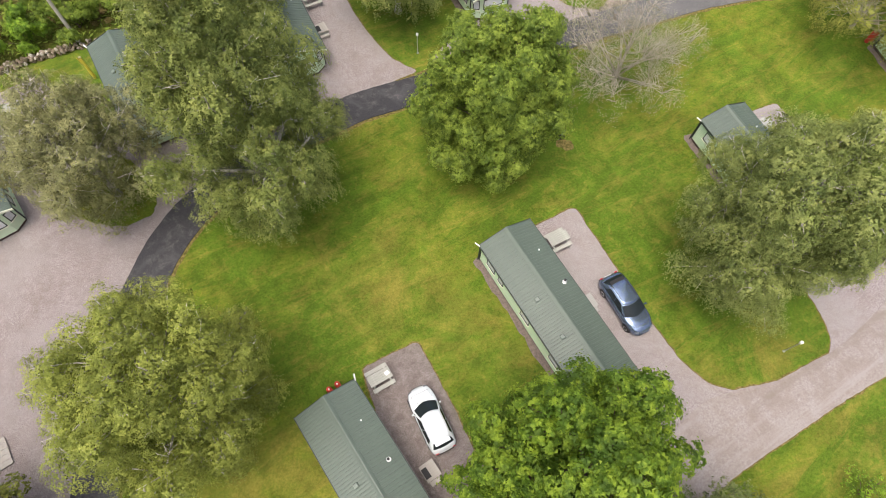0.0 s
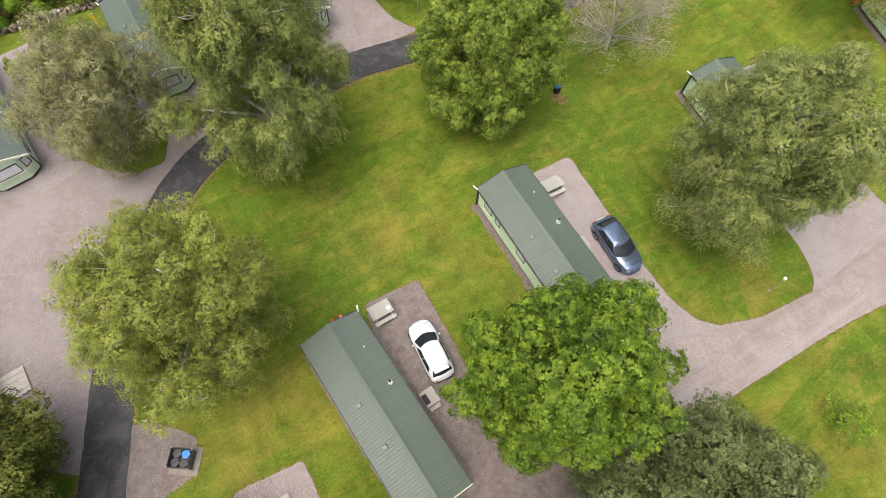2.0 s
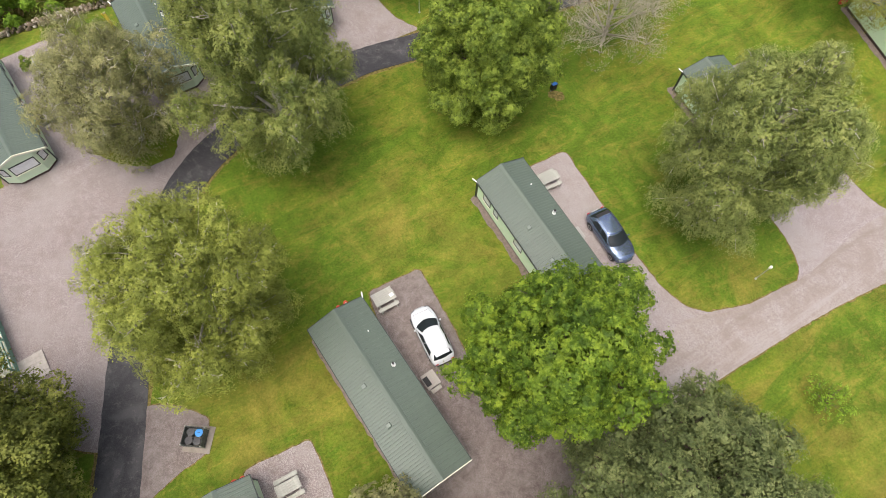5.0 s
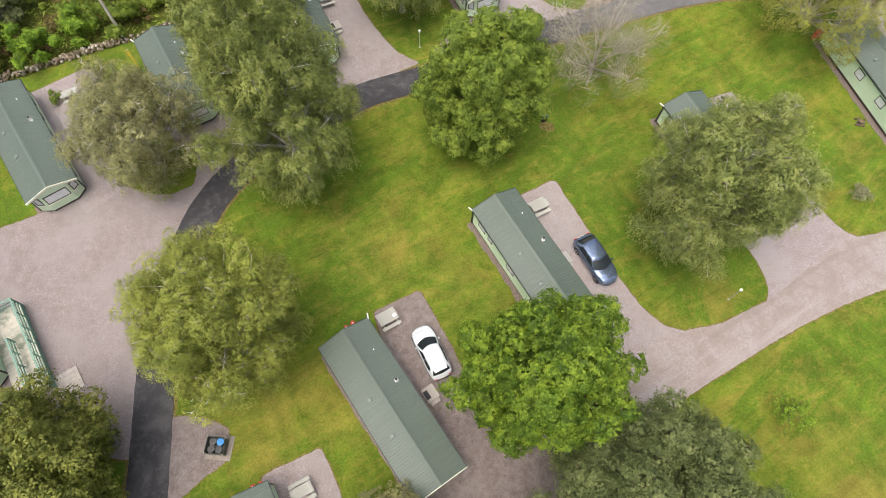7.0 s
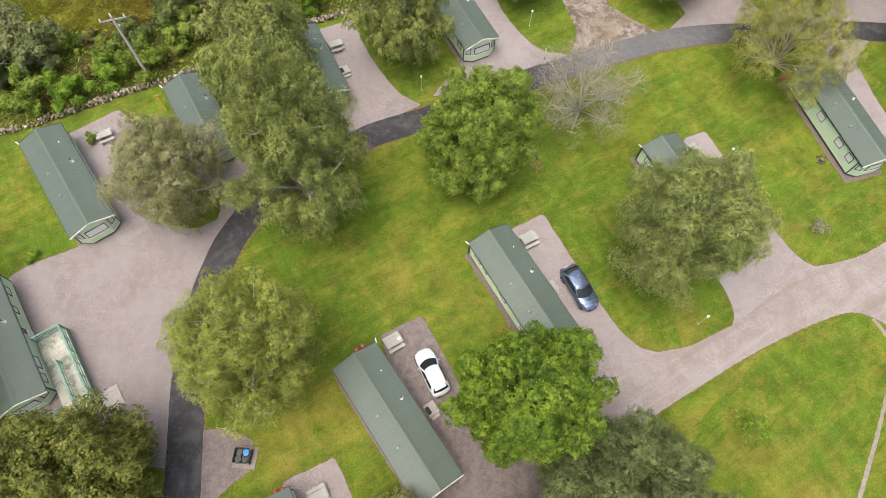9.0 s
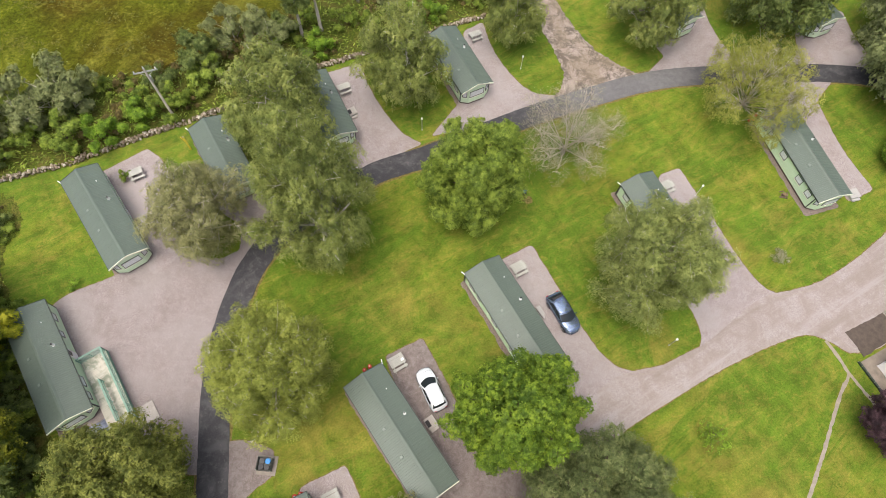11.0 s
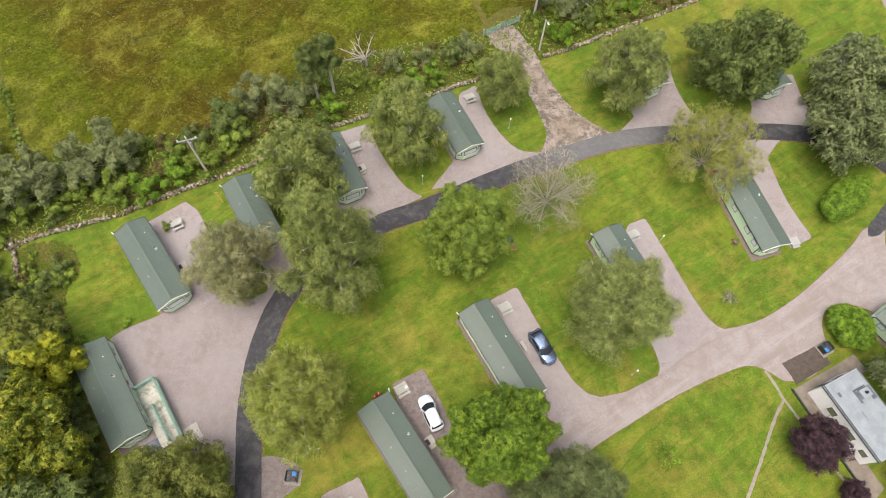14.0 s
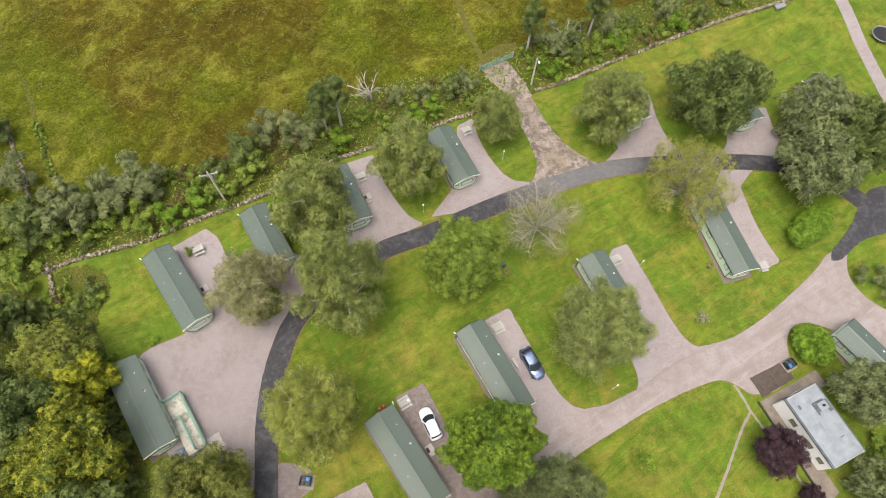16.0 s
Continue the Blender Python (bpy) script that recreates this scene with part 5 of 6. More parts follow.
def car(m, paint, label, rails=False, tail=-1.62):
    """A hatchback: +y is its front."""
    ob = thing("car", m, label, "car")
    wide = [(-2.2, 0.60), (-2.1, 0.75), (-1.85, 0.85), (-1.3, 0.90), (0.0, 0.89), (1.1, 0.89), (1.55, 0.85), (1.85, 0.76), (2.05, 0.61), (2.15, 0.44), (2.2, 0.22)]
    deck = [(-2.2, 0.62), (-2.12, 0.88), (-1.9, 0.99), (-1.0, 1.0), (0.9, 0.97), (1.3, 0.95), (1.9, 0.80), (2.12, 0.66), (2.2, 0.52)]
    rings = []
    for i in range(33):
        y = -2.2 + 4.4 * i / 32
        w, z = spline(wide, y), spline(deck, y)
        half = [(w * 0.86, 0.22), (w, 0.36), (w, 0.58), (w * 0.985, z - 0.12), (w * 0.90, z - 0.02), (w * 0.55, z + 0.025), (0.0, z + 0.035)]
        rings.append([(x, y, h) for x, h in half] + [(-x, y, h) for x, h in half[-2::-1]])
    body = part("body", Geo().loft(rings), paint, ob, smooth=True)
    # cabin: a painted shell between the belt line and the roof edge, with the panes set on it
    def edge(w, f, fb, r, rb, z):
        pts = [(w * (1 - k / 4), f - fb * (1 - k / 4) ** 2) for k in range(9)]
        pts += [(-w * (1 + 0.03 * math.sin(math.pi * k / 8)), (f - fb) + (r + rb - f + fb) * k / 8) for k in range(1, 8)]
        pts += [(-w * (1 - k / 4), r + rb * (1 - k / 4) ** 2) for k in range(9)]
        pts += [(w * (1 + 0.03 * math.sin(math.pi * k / 8)), (r + rb) + (f - fb - r - rb) * k / 8) for k in range(1, 8)]
        return [Vector((x, y, z(y))) for x, y in pts]

    low = edge(0.82, 1.24, 0.40, -2.03, 0.18, lambda y: spline(deck, y) - 0.05)
    high = edge(0.64, 0.30, 0.18, tail, 0.10, lambda y: 1.42 - 0.045 * (y + 0.5) ** 2)
    heart = Vector((0, -0.4, 1.0))

    def shell(i, v, proud=0.0):
        i %= len(low)
        p = low[i].lerp(high[i], v) + (low[i] - heart).normalized() * 0.045 * math.sin(math.pi * v)
        return p + (p - heart).normalized() * proud

    cabin = part("cabin", Geo().loft([[shell(i, v) for i in range(len(low))] for v in (0.0, 0.25, 0.5, 0.75, 1.0)]), paint, ob, smooth=True)
    panes = (("windscreen", 0.2, 7.8, 0.02, 0.97), ("side_window", 8.8, 11.5, 0.12, 0.93), ("side_window", 11.7, 14.8, 0.12, 0.93), ("rear_window", 16.5, 23.5, 0.12, 0.95), ("side_window", 25.2, 28.3, 0.12, 0.93), ("side_window", 28.5, 31.2, 0.12, 0.93))

    def between(i, v):
        k = math.floor(i)
        return shell(k, v, 0.012).lerp(shell(k + 1, v, 0.012), i - k)

    for name, i0, i1, v0, v1 in panes:
        rows = [[between(i0 + (i1 - i0) * k / 8, v0 + (v1 - v0) * j / 4) for k in range(9)] for j in range(5)]
        part(name, Geo().loft(rows, close=False, caps=False), CAR_GLASS, cabin, "dark tinted glass", smooth=True)
    top = [high, [heart + (p - heart) * 0.965 + Vector((0, 0, 0.055)) for p in high], [Vector((p.x * 0.7, -0.5 + (p.y + 0.5) * 0.75, 1.475)) for p in high], [Vector((p.x * 0.25, -0.5 + (p.y + 0.5) * 0.3, 1.49)) for p in high]]
    part("roof", Geo().loft(top), paint, ob, smooth=True)
    for s in (-1, 1):
        part("door_line", Geo().tube([(s * 0.895, -1.2, 0.72), (s * 0.895, 1.0, 0.70)], [0.012, 0.012], 4), BLACK, ob)
        mirror = part("mirror", Geo().box(-0.08, 0.08, -0.055, 0.055, -0.05, 0.06, bevel=0.025), paint, ob, at=Matrix.Translation((s * 0.96, 0.62, 1.0)))
        part("mirror_arm", Geo().tube([(-s * 0.14, 0, -0.04), (0, 0, 0)], [0.025, 0.025], 5), BLACK, mirror)
        part("headlight", Geo().box(-0.14, 0.14, -0.07, 0.06, -0.05, 0.04, bevel=0.03), LAMP_CLEAR, ob, "clear headlight", at=Matrix.Translation((s * 0.55, 2.0, 0.70)) @ Matrix.Rotation(radians(-s * 24), 4, "Z"))
        part("tail_light", Geo().box(-0.10, 0.10, -0.03, 0.03, -0.05, 0.04, bevel=0.012), LAMP_RED, ob, "red tail light", at=Matrix.Translation((s * 0.58, -2.175, 0.74)))
        for y in (-1.32, 1.36):
            tyre = []
            for k in range(20):
                a = 2 * math.pi * k / 20
                tyre.append((math.cos(a), math.sin(a)))
            g = Geo().loft([[(s * x, y + r * c, 0.31 + r * d) for c, d in tyre] for x, r in ((0.70, 0.26), (0.71, 0.31), (0.88, 0.31), (0.905, 0.28), (0.905, 0.21))])
            wheel = part("wheel", g, BLACK, ob)
            part("rim", Geo().loft([[(s * x, y + r * c, 0.31 + r * d) for c, d in tyre] for x, r in ((0.88, 0.21), (0.91, 0.19), (0.90, 0.05))]), STEEL, wheel)
    if rails:
        for s in (-1, 1):
            part("roof_rail", Geo().tube([(s * 0.5, -1.4, 1.43), (s * 0.53, -1.2, 1.47), (s * 0.53, -0.1, 1.47), (s * 0.5, 0.1, 1.42)], [0.02] * 4, 5), BLACK, ob)
    part("bumper", Geo().box(-0.62, 0.62, -2.24, -2.1, 0.34, 0.5, bevel=0.04), BLACK, ob)
    part("grille", Geo().box(-0.4, 0.4, 2.08, 2.22, 0.36, 0.5, bevel=0.03), BLACK, ob)
    part("number_plate", Geo().box(-0.26, 0.26, -2.215, -2.195, 0.56, 0.67, bevel=0.006), WHITE, ob, "plain pale number plate")
    for side in (-1, 1):
        for y in (-1.32, 1.36):
            arch = [(math.cos(k * math.pi / 10), math.sin(k * math.pi / 10)) for k in range(11)]
            part("wheel_arch", Geo().loft([[(side * x, y + 0.37 * c, 0.30 + 0.37 * d) for c, d in arch] for x in (0.80, 0.903)]), BLACK, ob)
    part("bonnet_line", Geo().tube([(-0.66, 1.22, 0.965), (-0.58, 1.72, 0.885), (0.58, 1.72, 0.885), (0.66, 1.22, 0.965)], [0.009] * 4, 4), BLACK, ob)
    part("spoiler", Geo().box(-0.52, 0.52, tail - 0.2, tail + 0.06, 1.385, 1.42, bevel=0.015), BLACK if rails else paint, ob)
    part("wiper", Geo().tube([(-0.45, 1.16, 0.99), (0.1, 1.12, 1.02)], [0.012, 0.01], 4), BLACK, ob)
    return ob


car(pose(-0.3, 5.68, 0.04, 0, 0, 28.5) @ Matrix.Scale(0.94, 4), CAR_WHITE, "clean white hatchback parked on gravel")
car(pose(12.25, 13.6, 0.04, 0, 0, 209), CAR_GREY, "blue grey metallic hatchback parked on gravel", True, -1.4)


# ---- picnic tables ----
def picnic_table(wood, label):
    """x runs along the top."""
    ob = thing("picnic_table", Matrix.Identity(4), label, "picnic table", "picnic tables of the park")
    plank = Geo().box(-0.75, 0.75, -0.068, 0.068, -0.02, 0.02, bevel=0.008).mesh("top_plank", wood)
    for k in range(5):
        part("top_plank", plank, wood, ob, at=Matrix.Translation((0, -0.29 + 0.145 * k, 0.74)))
    for s in (-1, 1):
        for k in (0, 1):
            part("seat_plank", plank, wood, ob, at=Matrix.Translation((0, s * (0.53 + 0.125 * k), 0.44)))
        part("seat_beam", Geo().box(-0.04, 0.04, -0.74, 0.74, 0.34, 0.42), wood, ob, at=Matrix.Translation((s * 0.52, 0, 0)))
        part("top_beam", Geo().box(-0.04, 0.04, -0.36, 0.36, 0.64, 0.72), wood, ob, at=Matrix.Translation((s * 0.52, 0, 0)))
        for q in (-1, 1):
            part("leg", Geo().loft([[(x + s * 0.57, y + q * (0.72 - 0.55 * z / 0.7), z) for x, y in ((-0.035, -0.05), (0.035, -0.05), (0.035, 0.05), (-0.035, 0.05))] for z in (0.0, 0.7)]), wood, ob)
    return ob


table = picnic_table(TIMBER, "weathered grey timber picnic table on gravel")
table.matrix_basis = pose(-3.58, 8.02, 0.045, 0, 0, 33)
for x, y, turn in ((7.97, 18.15, 30), (-33.14, 27.26, 32), (-12.16, 40.04, 28), (3.03, 49.11, 28), (24.18, 28.6, 26)):
    copy_thing(table, pose(x, y, 0.045, 0, 0, turn))
tagged(copy_thing(table, pose(-8.31, -4.05, 0.045, 0, 0, 31)), "pale green tinged timber picnic table on gravel")
part("napkin", Geo().box(-0.14, 0.14, -0.12, 0.12, 0.762, 0.772), WHITE, None)
bpy.data.objects["napkin"].matrix_basis = pose(-3.15, 8.28, 0.045, 0, 0, 40)
tagged(bpy.data.objects["napkin"], "white paper sheet lying on the table", "paper")


# ---- steps, gas bottles, bins ----
PALE_STONE = mat_plain("pale_concrete", (0.35, 0.35, 0.33), 0.85, vary=0.15)

def porch_step(wood, label, w=0.95, d=1.05, h=0.45):
    ob = thing("porch_step", Matrix.Identity(4), label, "porch step")
    n = 8
    me = Geo().box(-w / 2, w / 2, -d / n / 2 + 0.006, d / n / 2 - 0.006, -0.02, 0.02).mesh("board", wood)
    for k in range(n):
        part("board", me, wood, ob, at=Matrix.Translation((0, -d / 2 + d * (k + 0.5) / n, h)))
    part("frame", Geo().box(-w / 2 + 0.03, w / 2 - 0.03, -d / 2 + 0.03, d / 2 - 0.03, 0.0, h - 0.03), TIMBER, ob)
    part("tread", Geo().box(-w / 2 + 0.1, w / 2 - 0.1, -d / 2 - 0.28, -d / 2 - 0.003, 0.0, h * 0.5, bevel=0.02), wood, ob)
    return ob


step = porch_step(PALE_TIMBER, "pale timber porch step beside a caravan door")
step.matrix_basis = pose(-0.2, 2.72, 0.045, 0, 0, 37.2)
part("door_mat", Geo().box(-0.45, -0.1, -0.32, 0.32, 0.473, 0.488, bevel=0.006), BLACK, step, "dark rubber door mat")
for x, y, turn in ((-10.9, 36.8, 31), (-31.15, 21.7, 37.5)):
    copy_thing(step, pose(x, y, 0.045, 0, 0, turn))
slim = porch_step(PALE_STONE, "narrow pale step below the caravan door", 0.42, 1.0, 0.4)
slim.matrix_basis = pose(10.03, 13.8, 0.045, 0, 0, 32.2)
landing = porch_step(PALE_STONE, "pale landing step at the caravan corner", 1.2, 1.1, 0.35)
landing.matrix_basis = pose(44.7, 28.9, 0.05, 0, 0, 17.7)


def gas_bottle(x, y):
    ob = thing("gas_bottle", pose(x, y, 0.03), "tall red gas bottle behind a caravan", "gas bottle", "gas bottles of the park")
    part("cylinder", Geo().tube([(0, 0, z) for z in (0, 0.04, 1.02, 1.10, 1.13)], [0.16, 0.18, 0.18, 0.14, 0.07], 14), RED, ob, smooth=True)
    part("valve", Geo().tube([(0, 0, 1.12), (0, 0, 1.16), (0, 0, 1.22)], [0.07, 0.06, 0.035], 8), WHITE, ob, "pale valve cap")
    ring = [(0.13 * math.cos(a), 0.13 * math.sin(a), 1.24) for a in (i * math.pi / 6 for i in range(12))]
    part("guard_ring", Geo().tube(ring + ring[:1], [0.018] * 13, 5), RED, ob)
    return ob


for x, y in ((-11.42, -3.95), (-10.95, -3.73), (-6.55, 7.05), (-6.1, 7.4), (35.1, 38.35), (35.55, 38.55)):
    gas_bottle(x, y)


def bin_store(m, label):
    ob = thing("bin_store", m, label, "bin store")
    for s in (-1, 1):
        for k in range(4):
            z = 0.12 + k * 0.27
            part("slat", Geo().box(-0.82, 0.82, -0.02, 0.02, z, z + 0.2), DARK, ob, at=Matrix.Translation((0, s * 0.72, 0)))
            part("slat", Geo().box(-0.02, 0.02, -0.68, 0.68, z, z + 0.2), DARK, ob, at=Matrix.Translation((s * 0.8, 0, 0)))
    for x in (-0.8, 0.8):
        for y in (-0.72, 0.72):
            part("post", Geo().box(x - 0.05, x + 0.05, y - 0.05, y + 0.05, 0, 1.2, bevel=0.012), TIMBER, ob)
    return ob


def wheel_bin(m, lid, label):
    ob = thing("waste_bin", m, label, "bin", "bins in the store")
    part("body", Geo().tube([(0, 0, 0), (0, 0, 0.05), (0, 0, 0.85)], [0.22, 0.25, 0.29], 18), BLACK, ob, smooth=False)
    part("lid", Geo().tube([(0, 0, 0.853), (0, 0, 0.89), (0, 0, 0.90), (0, 0, 0.915)], [0.32, 0.32, 0.27, 0.02], 18), lid, ob, "bright blue lid" if lid == BLUE else "")
    part("handle", Geo().box(-0.1, 0.1, -0.02, 0.02, 0.91, 0.95, bevel=0.008), BLACK, ob)
    return ob


BIN_LID = mat_plain("dark_grey_bin_lid", (0.035, 0.037, 0.040), 0.5)
for bx, by, turn, blue in ((-14.46, -1.45, -3, 1), (45.35, 15.1, 30, 2)):
    base = pose(bx, by, 0.08, 0, 0, turn) @ Matrix.Scale(0.76, 4)
    tagged(part("slab", Geo().box(-1.0, 1.25, -1.15, 1.0, -0.06, 0.0, bevel=0.02), CONCRETE, at=base), "stained concrete slab under the bins", "slab")
    bin_store(base, "dark slatted timber bin store on a slab")
    for k, (x, y) in enumerate(((-0.33, 0.33), (0.33, 0.33), (-0.33, -0.33), (0.33, -0.33))):
        wheel_bin(base @ pose(x, y, 0.0, 0, 0, 10 * k), BLUE if k == blue else BIN_LID, "round bin with blue lid" if k == blue else "round black bin with grey lid")


# ---- lamps, poles, gate ----
def path_lamp(x, y, turn=0.0):
    ob = thing("path_lamp", pose(x, y, 0.0, 0, 0, turn), "slim grey lamp post with white round head", "lamp post", "path lamps")
    part("post", Geo().tube([(0, 0, 0), (0, 0, 0.06), (0, 0, 0.08), (0, 0, 1.9)], [0.09, 0.09, 0.04, 0.035], 8), STEEL, ob)
    part("head", Geo().tube([(0, 0, 1.9), (0, 0, 1.94), (0, 0, 2.06), (0, 0, 2.12)], [0.06, 0.10, 0.10, 0.03], 12), WHITE, ob, "white lamp head")
    part("cap", Geo().tube([(0, 0, 2.125), (0, 0, 2.15)], [0.11, 0.05], 12), WHITE, ob)
    return ob


for x, y in ((22.5, 11.0), (27.4, 27.95), (-2.78, 35.0), (8.6, 44.6)):
    path_lamp(x, y)


def utility_pole(x, y, height, turn, arm, label):
    ob = thing("utility_pole", pose(x, y, 0, 0, 0, turn), label, "utility pole")
    part("pole", Geo().tube([(0, 0, 0), (0, 0, height * 0.5), (0, 0, height)], [0.15, 0.13, 0.10], 10), PALE_BARK, ob)
    if arm:
        part("crossarm", Geo().box(-1.2, 1.2, -0.06, 0.06, height - 0.5, height - 0.38), STEEL, ob)
        for s in (-1.05, 0.0, 1.05):
            z = height - 0.38 if s else height
            part("insulator", Geo().tube([(s, 0, z), (s, 0, z + 0.1), (s, 0, z + 0.3)], [0.03, 0.07, 0.05], 8), WHITE, ob)
        for s in (-1, 1):
            part("brace", Geo().tube([(s * 0.8, 0.07, height - 0.45), (0, 0.1, height - 1.2)], [0.025, 0.025], 5), STEEL, ob)
        part("transformer", Geo().tube([(0.0, 0.32, height - 2.2), (0.0, 0.32, height - 1.45)], [0.2, 0.2], 10), STEEL, ob)
    else:
        part("lamp_arm", Geo().tube([(0, 0, height - 0.15), (0.1, -0.3, height + 0.05), (0.12, -0.7, height + 0.1)], [0.03, 0.03, 0.03], 6), STEEL, ob)
        part("lamp_head", Geo().box(0.02, 0.24, -1.05, -0.6, height + 0.03, height + 0.14, bevel=0.03), WHITE, ob)
    return ob


utility_pole(-30.7, 34.7, 8.5, 20, True, "grey wooden electricity pole with a crossarm")
utility_pole(13.2, 59.0, 5.8, 10, False, "wooden pole with a white lamp head")


def field_gate(m, length, label):
    ob = thing("field_gate", m, label, "gate")
    for z in (0.25, 0.45, 0.65, 0.88, 1.12):
        part("rail", Geo().tube([(0, 0, z), (length, 0, z)], [0.045, 0.045], 6), DECK_GREEN, ob)
    for x in (0.02, length * 0.5, length - 0.02):
        part("upright", Geo().box(x - 0.03, x + 0.03, -0.05, -0.02, 0.2, 1.15), DECK_GREEN, ob)
    part("brace", Geo().tube([(0.05, 0.05, 0.28), (length * 0.5, 0.05, 1.1)], [0.028, 0.028], 5), DECK_GREEN, ob)
    for x in (-0.16, length + 0.16):
        part("post", Geo().box(x - 0.1, x + 0.1, -0.1, 0.1, 0, 1.4, bevel=0.02), TIMBER, ob)
    return ob


gate_turn = math.degrees(math.atan2(3.2, 5.3))
field_gate(pose(5.0, 61.2, 0.05, 0, 0, gate_turn), 3.0, "green painted field gate with five rails")
field_gate(pose(7.85, 62.92, 0.05, 0, 0, gate_turn), 2.6, "green painted field gate closing the track")


# ---- deck beside a caravan ----
def deck(m):
    ob = thing("deck", m, "raised grey green timber deck with green rails", "deck")
    x0, x1, y0, y1, z = 1.95, 4.25, -8.2, -0.9, 0.62
    n = 46
    me = Geo().box(x0, x1, 0.0, (y1 - y0) / n - 0.012, z - 0.03, z).mesh("deck_board", DECK_BOARD)
    for k in range(n):
        part("deck_board", me, DECK_BOARD, ob, at=Matrix.Translation((0, y0 + (y1 - y0) * k / n, 0)))
    for x in (x0 + 0.06, (x0 + x1) / 2, x1 - 0.06):
        part("joist", Geo().box(x - 0.05, x + 0.05, y0, y1, z - 0.2, z - 0.035), TIMBER, ob)
    runs = [((x1, y0), (x1, y1)), ((x0 + 0.05, y1), (x1, y1)), ((3.1, y0 + 0.2), (3.1, -3.7))]
    for (ax, ay), (bx, by) in runs:
        a, b = Vector((ax, ay, 0)), Vector((bx, by, 0))
        posts = max(2, round((b - a).length / 1.15) + 1)
        for k in range(posts):
            p = a.lerp(b, k / (posts - 1))
            part("post", Geo().box(p.x - 0.045, p.x + 0.045, p.y - 0.045, p.y + 0.045, 0.0, z + 1.05), DECK_GREEN, ob)
        w = Vector((-(b - a).y, (b - a).x, 0)).normalized() * 0.06
        for h, t in ((z + 1.05, 0.04), (z + 0.62, 0.05), (z + 0.25, 0.05)):
            q = [a - w, b - w, b + w, a + w] if h > z + 1 else [a - w * 0.4, b - w * 0.4, b + w * 0.4, a + w * 0.4]
            part("rail", Geo().prism([(p.x, p.y) for p in q], h, h + (0.05 if h > z + 1 else 0.13)), DECK_GREEN, ob)
    part("fascia", Geo().box(x0, x1, y1 + 0.003, y1 + 0.04, 0.1, z), DECK_GREEN, ob)
    part("fascia", Geo().box(x1 + 0.003, x1 + 0.04, y0, y1, 0.1, z), DECK_GREEN, ob)
    return ob


deck(pose(-34.9, 6.1, 0.05, 0, 0, 36.5))
ramp = thing("ramp_board", pose(-25.95, 2.35, 0.05, 0, 0, 36.5), "pale timber ramp board on the gravel", "ramp")
for k in range(5):
    part("board", Geo().box(-0.95, 0.95, -0.9 + 0.36 * k, -0.55 + 0.36 * k, 0.06, 0.12, bevel=0.01), PALE_TIMBER, ramp)
part("bearer", Geo().box(-0.85, -0.7, -0.85, 0.85, 0, 0.06).box(0.7, 0.85, -0.85, 0.85, 0, 0.06), TIMBER, ramp)
TARP = mat_plain("grey_blue_plastic_cover", (0.22, 0.25, 0.33), 0.3, vary=0.4, scale=6.0)
heap = Geo()
grid = 12
hv = []
for j in range(grid):
    for i in range(grid):
        x, y = (i / (grid - 1) - 0.5) * 1.9, (j / (grid - 1) - 0.5) * 1.3
        edge = min(1.0, 3.2 * (0.5 - max(abs(x) / 1.9, abs(y) / 1.3)) + 0.02)
        hv.append((x, y, 0.02 + edge * (0.62 + 0.16 * noise.noise(Vector((x * 4, y * 4, 2.0))))))
heap.add(hv, [(j * grid + i, j * grid + i + 1, (j + 1) * grid + i + 1, (j + 1) * grid + i) for j in range(grid - 1) for i in range(grid - 1)])
tagged(part("covered_furniture", heap, TARP, at=pose(-29.6, 1.0, 0.05, 0, 0, 36)), "garden furniture under a crumpled blue grey cover", "cover")


# ---- bungalow ----
YARD = mat_plain("dark_stained_concrete", (0.215, 0.185, 0.148), 0.9, vary=0.45, scale=1.0, bump=0.4)
DARK_FELT = mat_plain("dark_grey_felt", (0.11, 0.12, 0.125), 0.8, vary=0.4)


OLIVE = mat_plain("olive_window_blind", (0.20, 0.21, 0.13), 0.3, vary=0.3, spec=0.6)


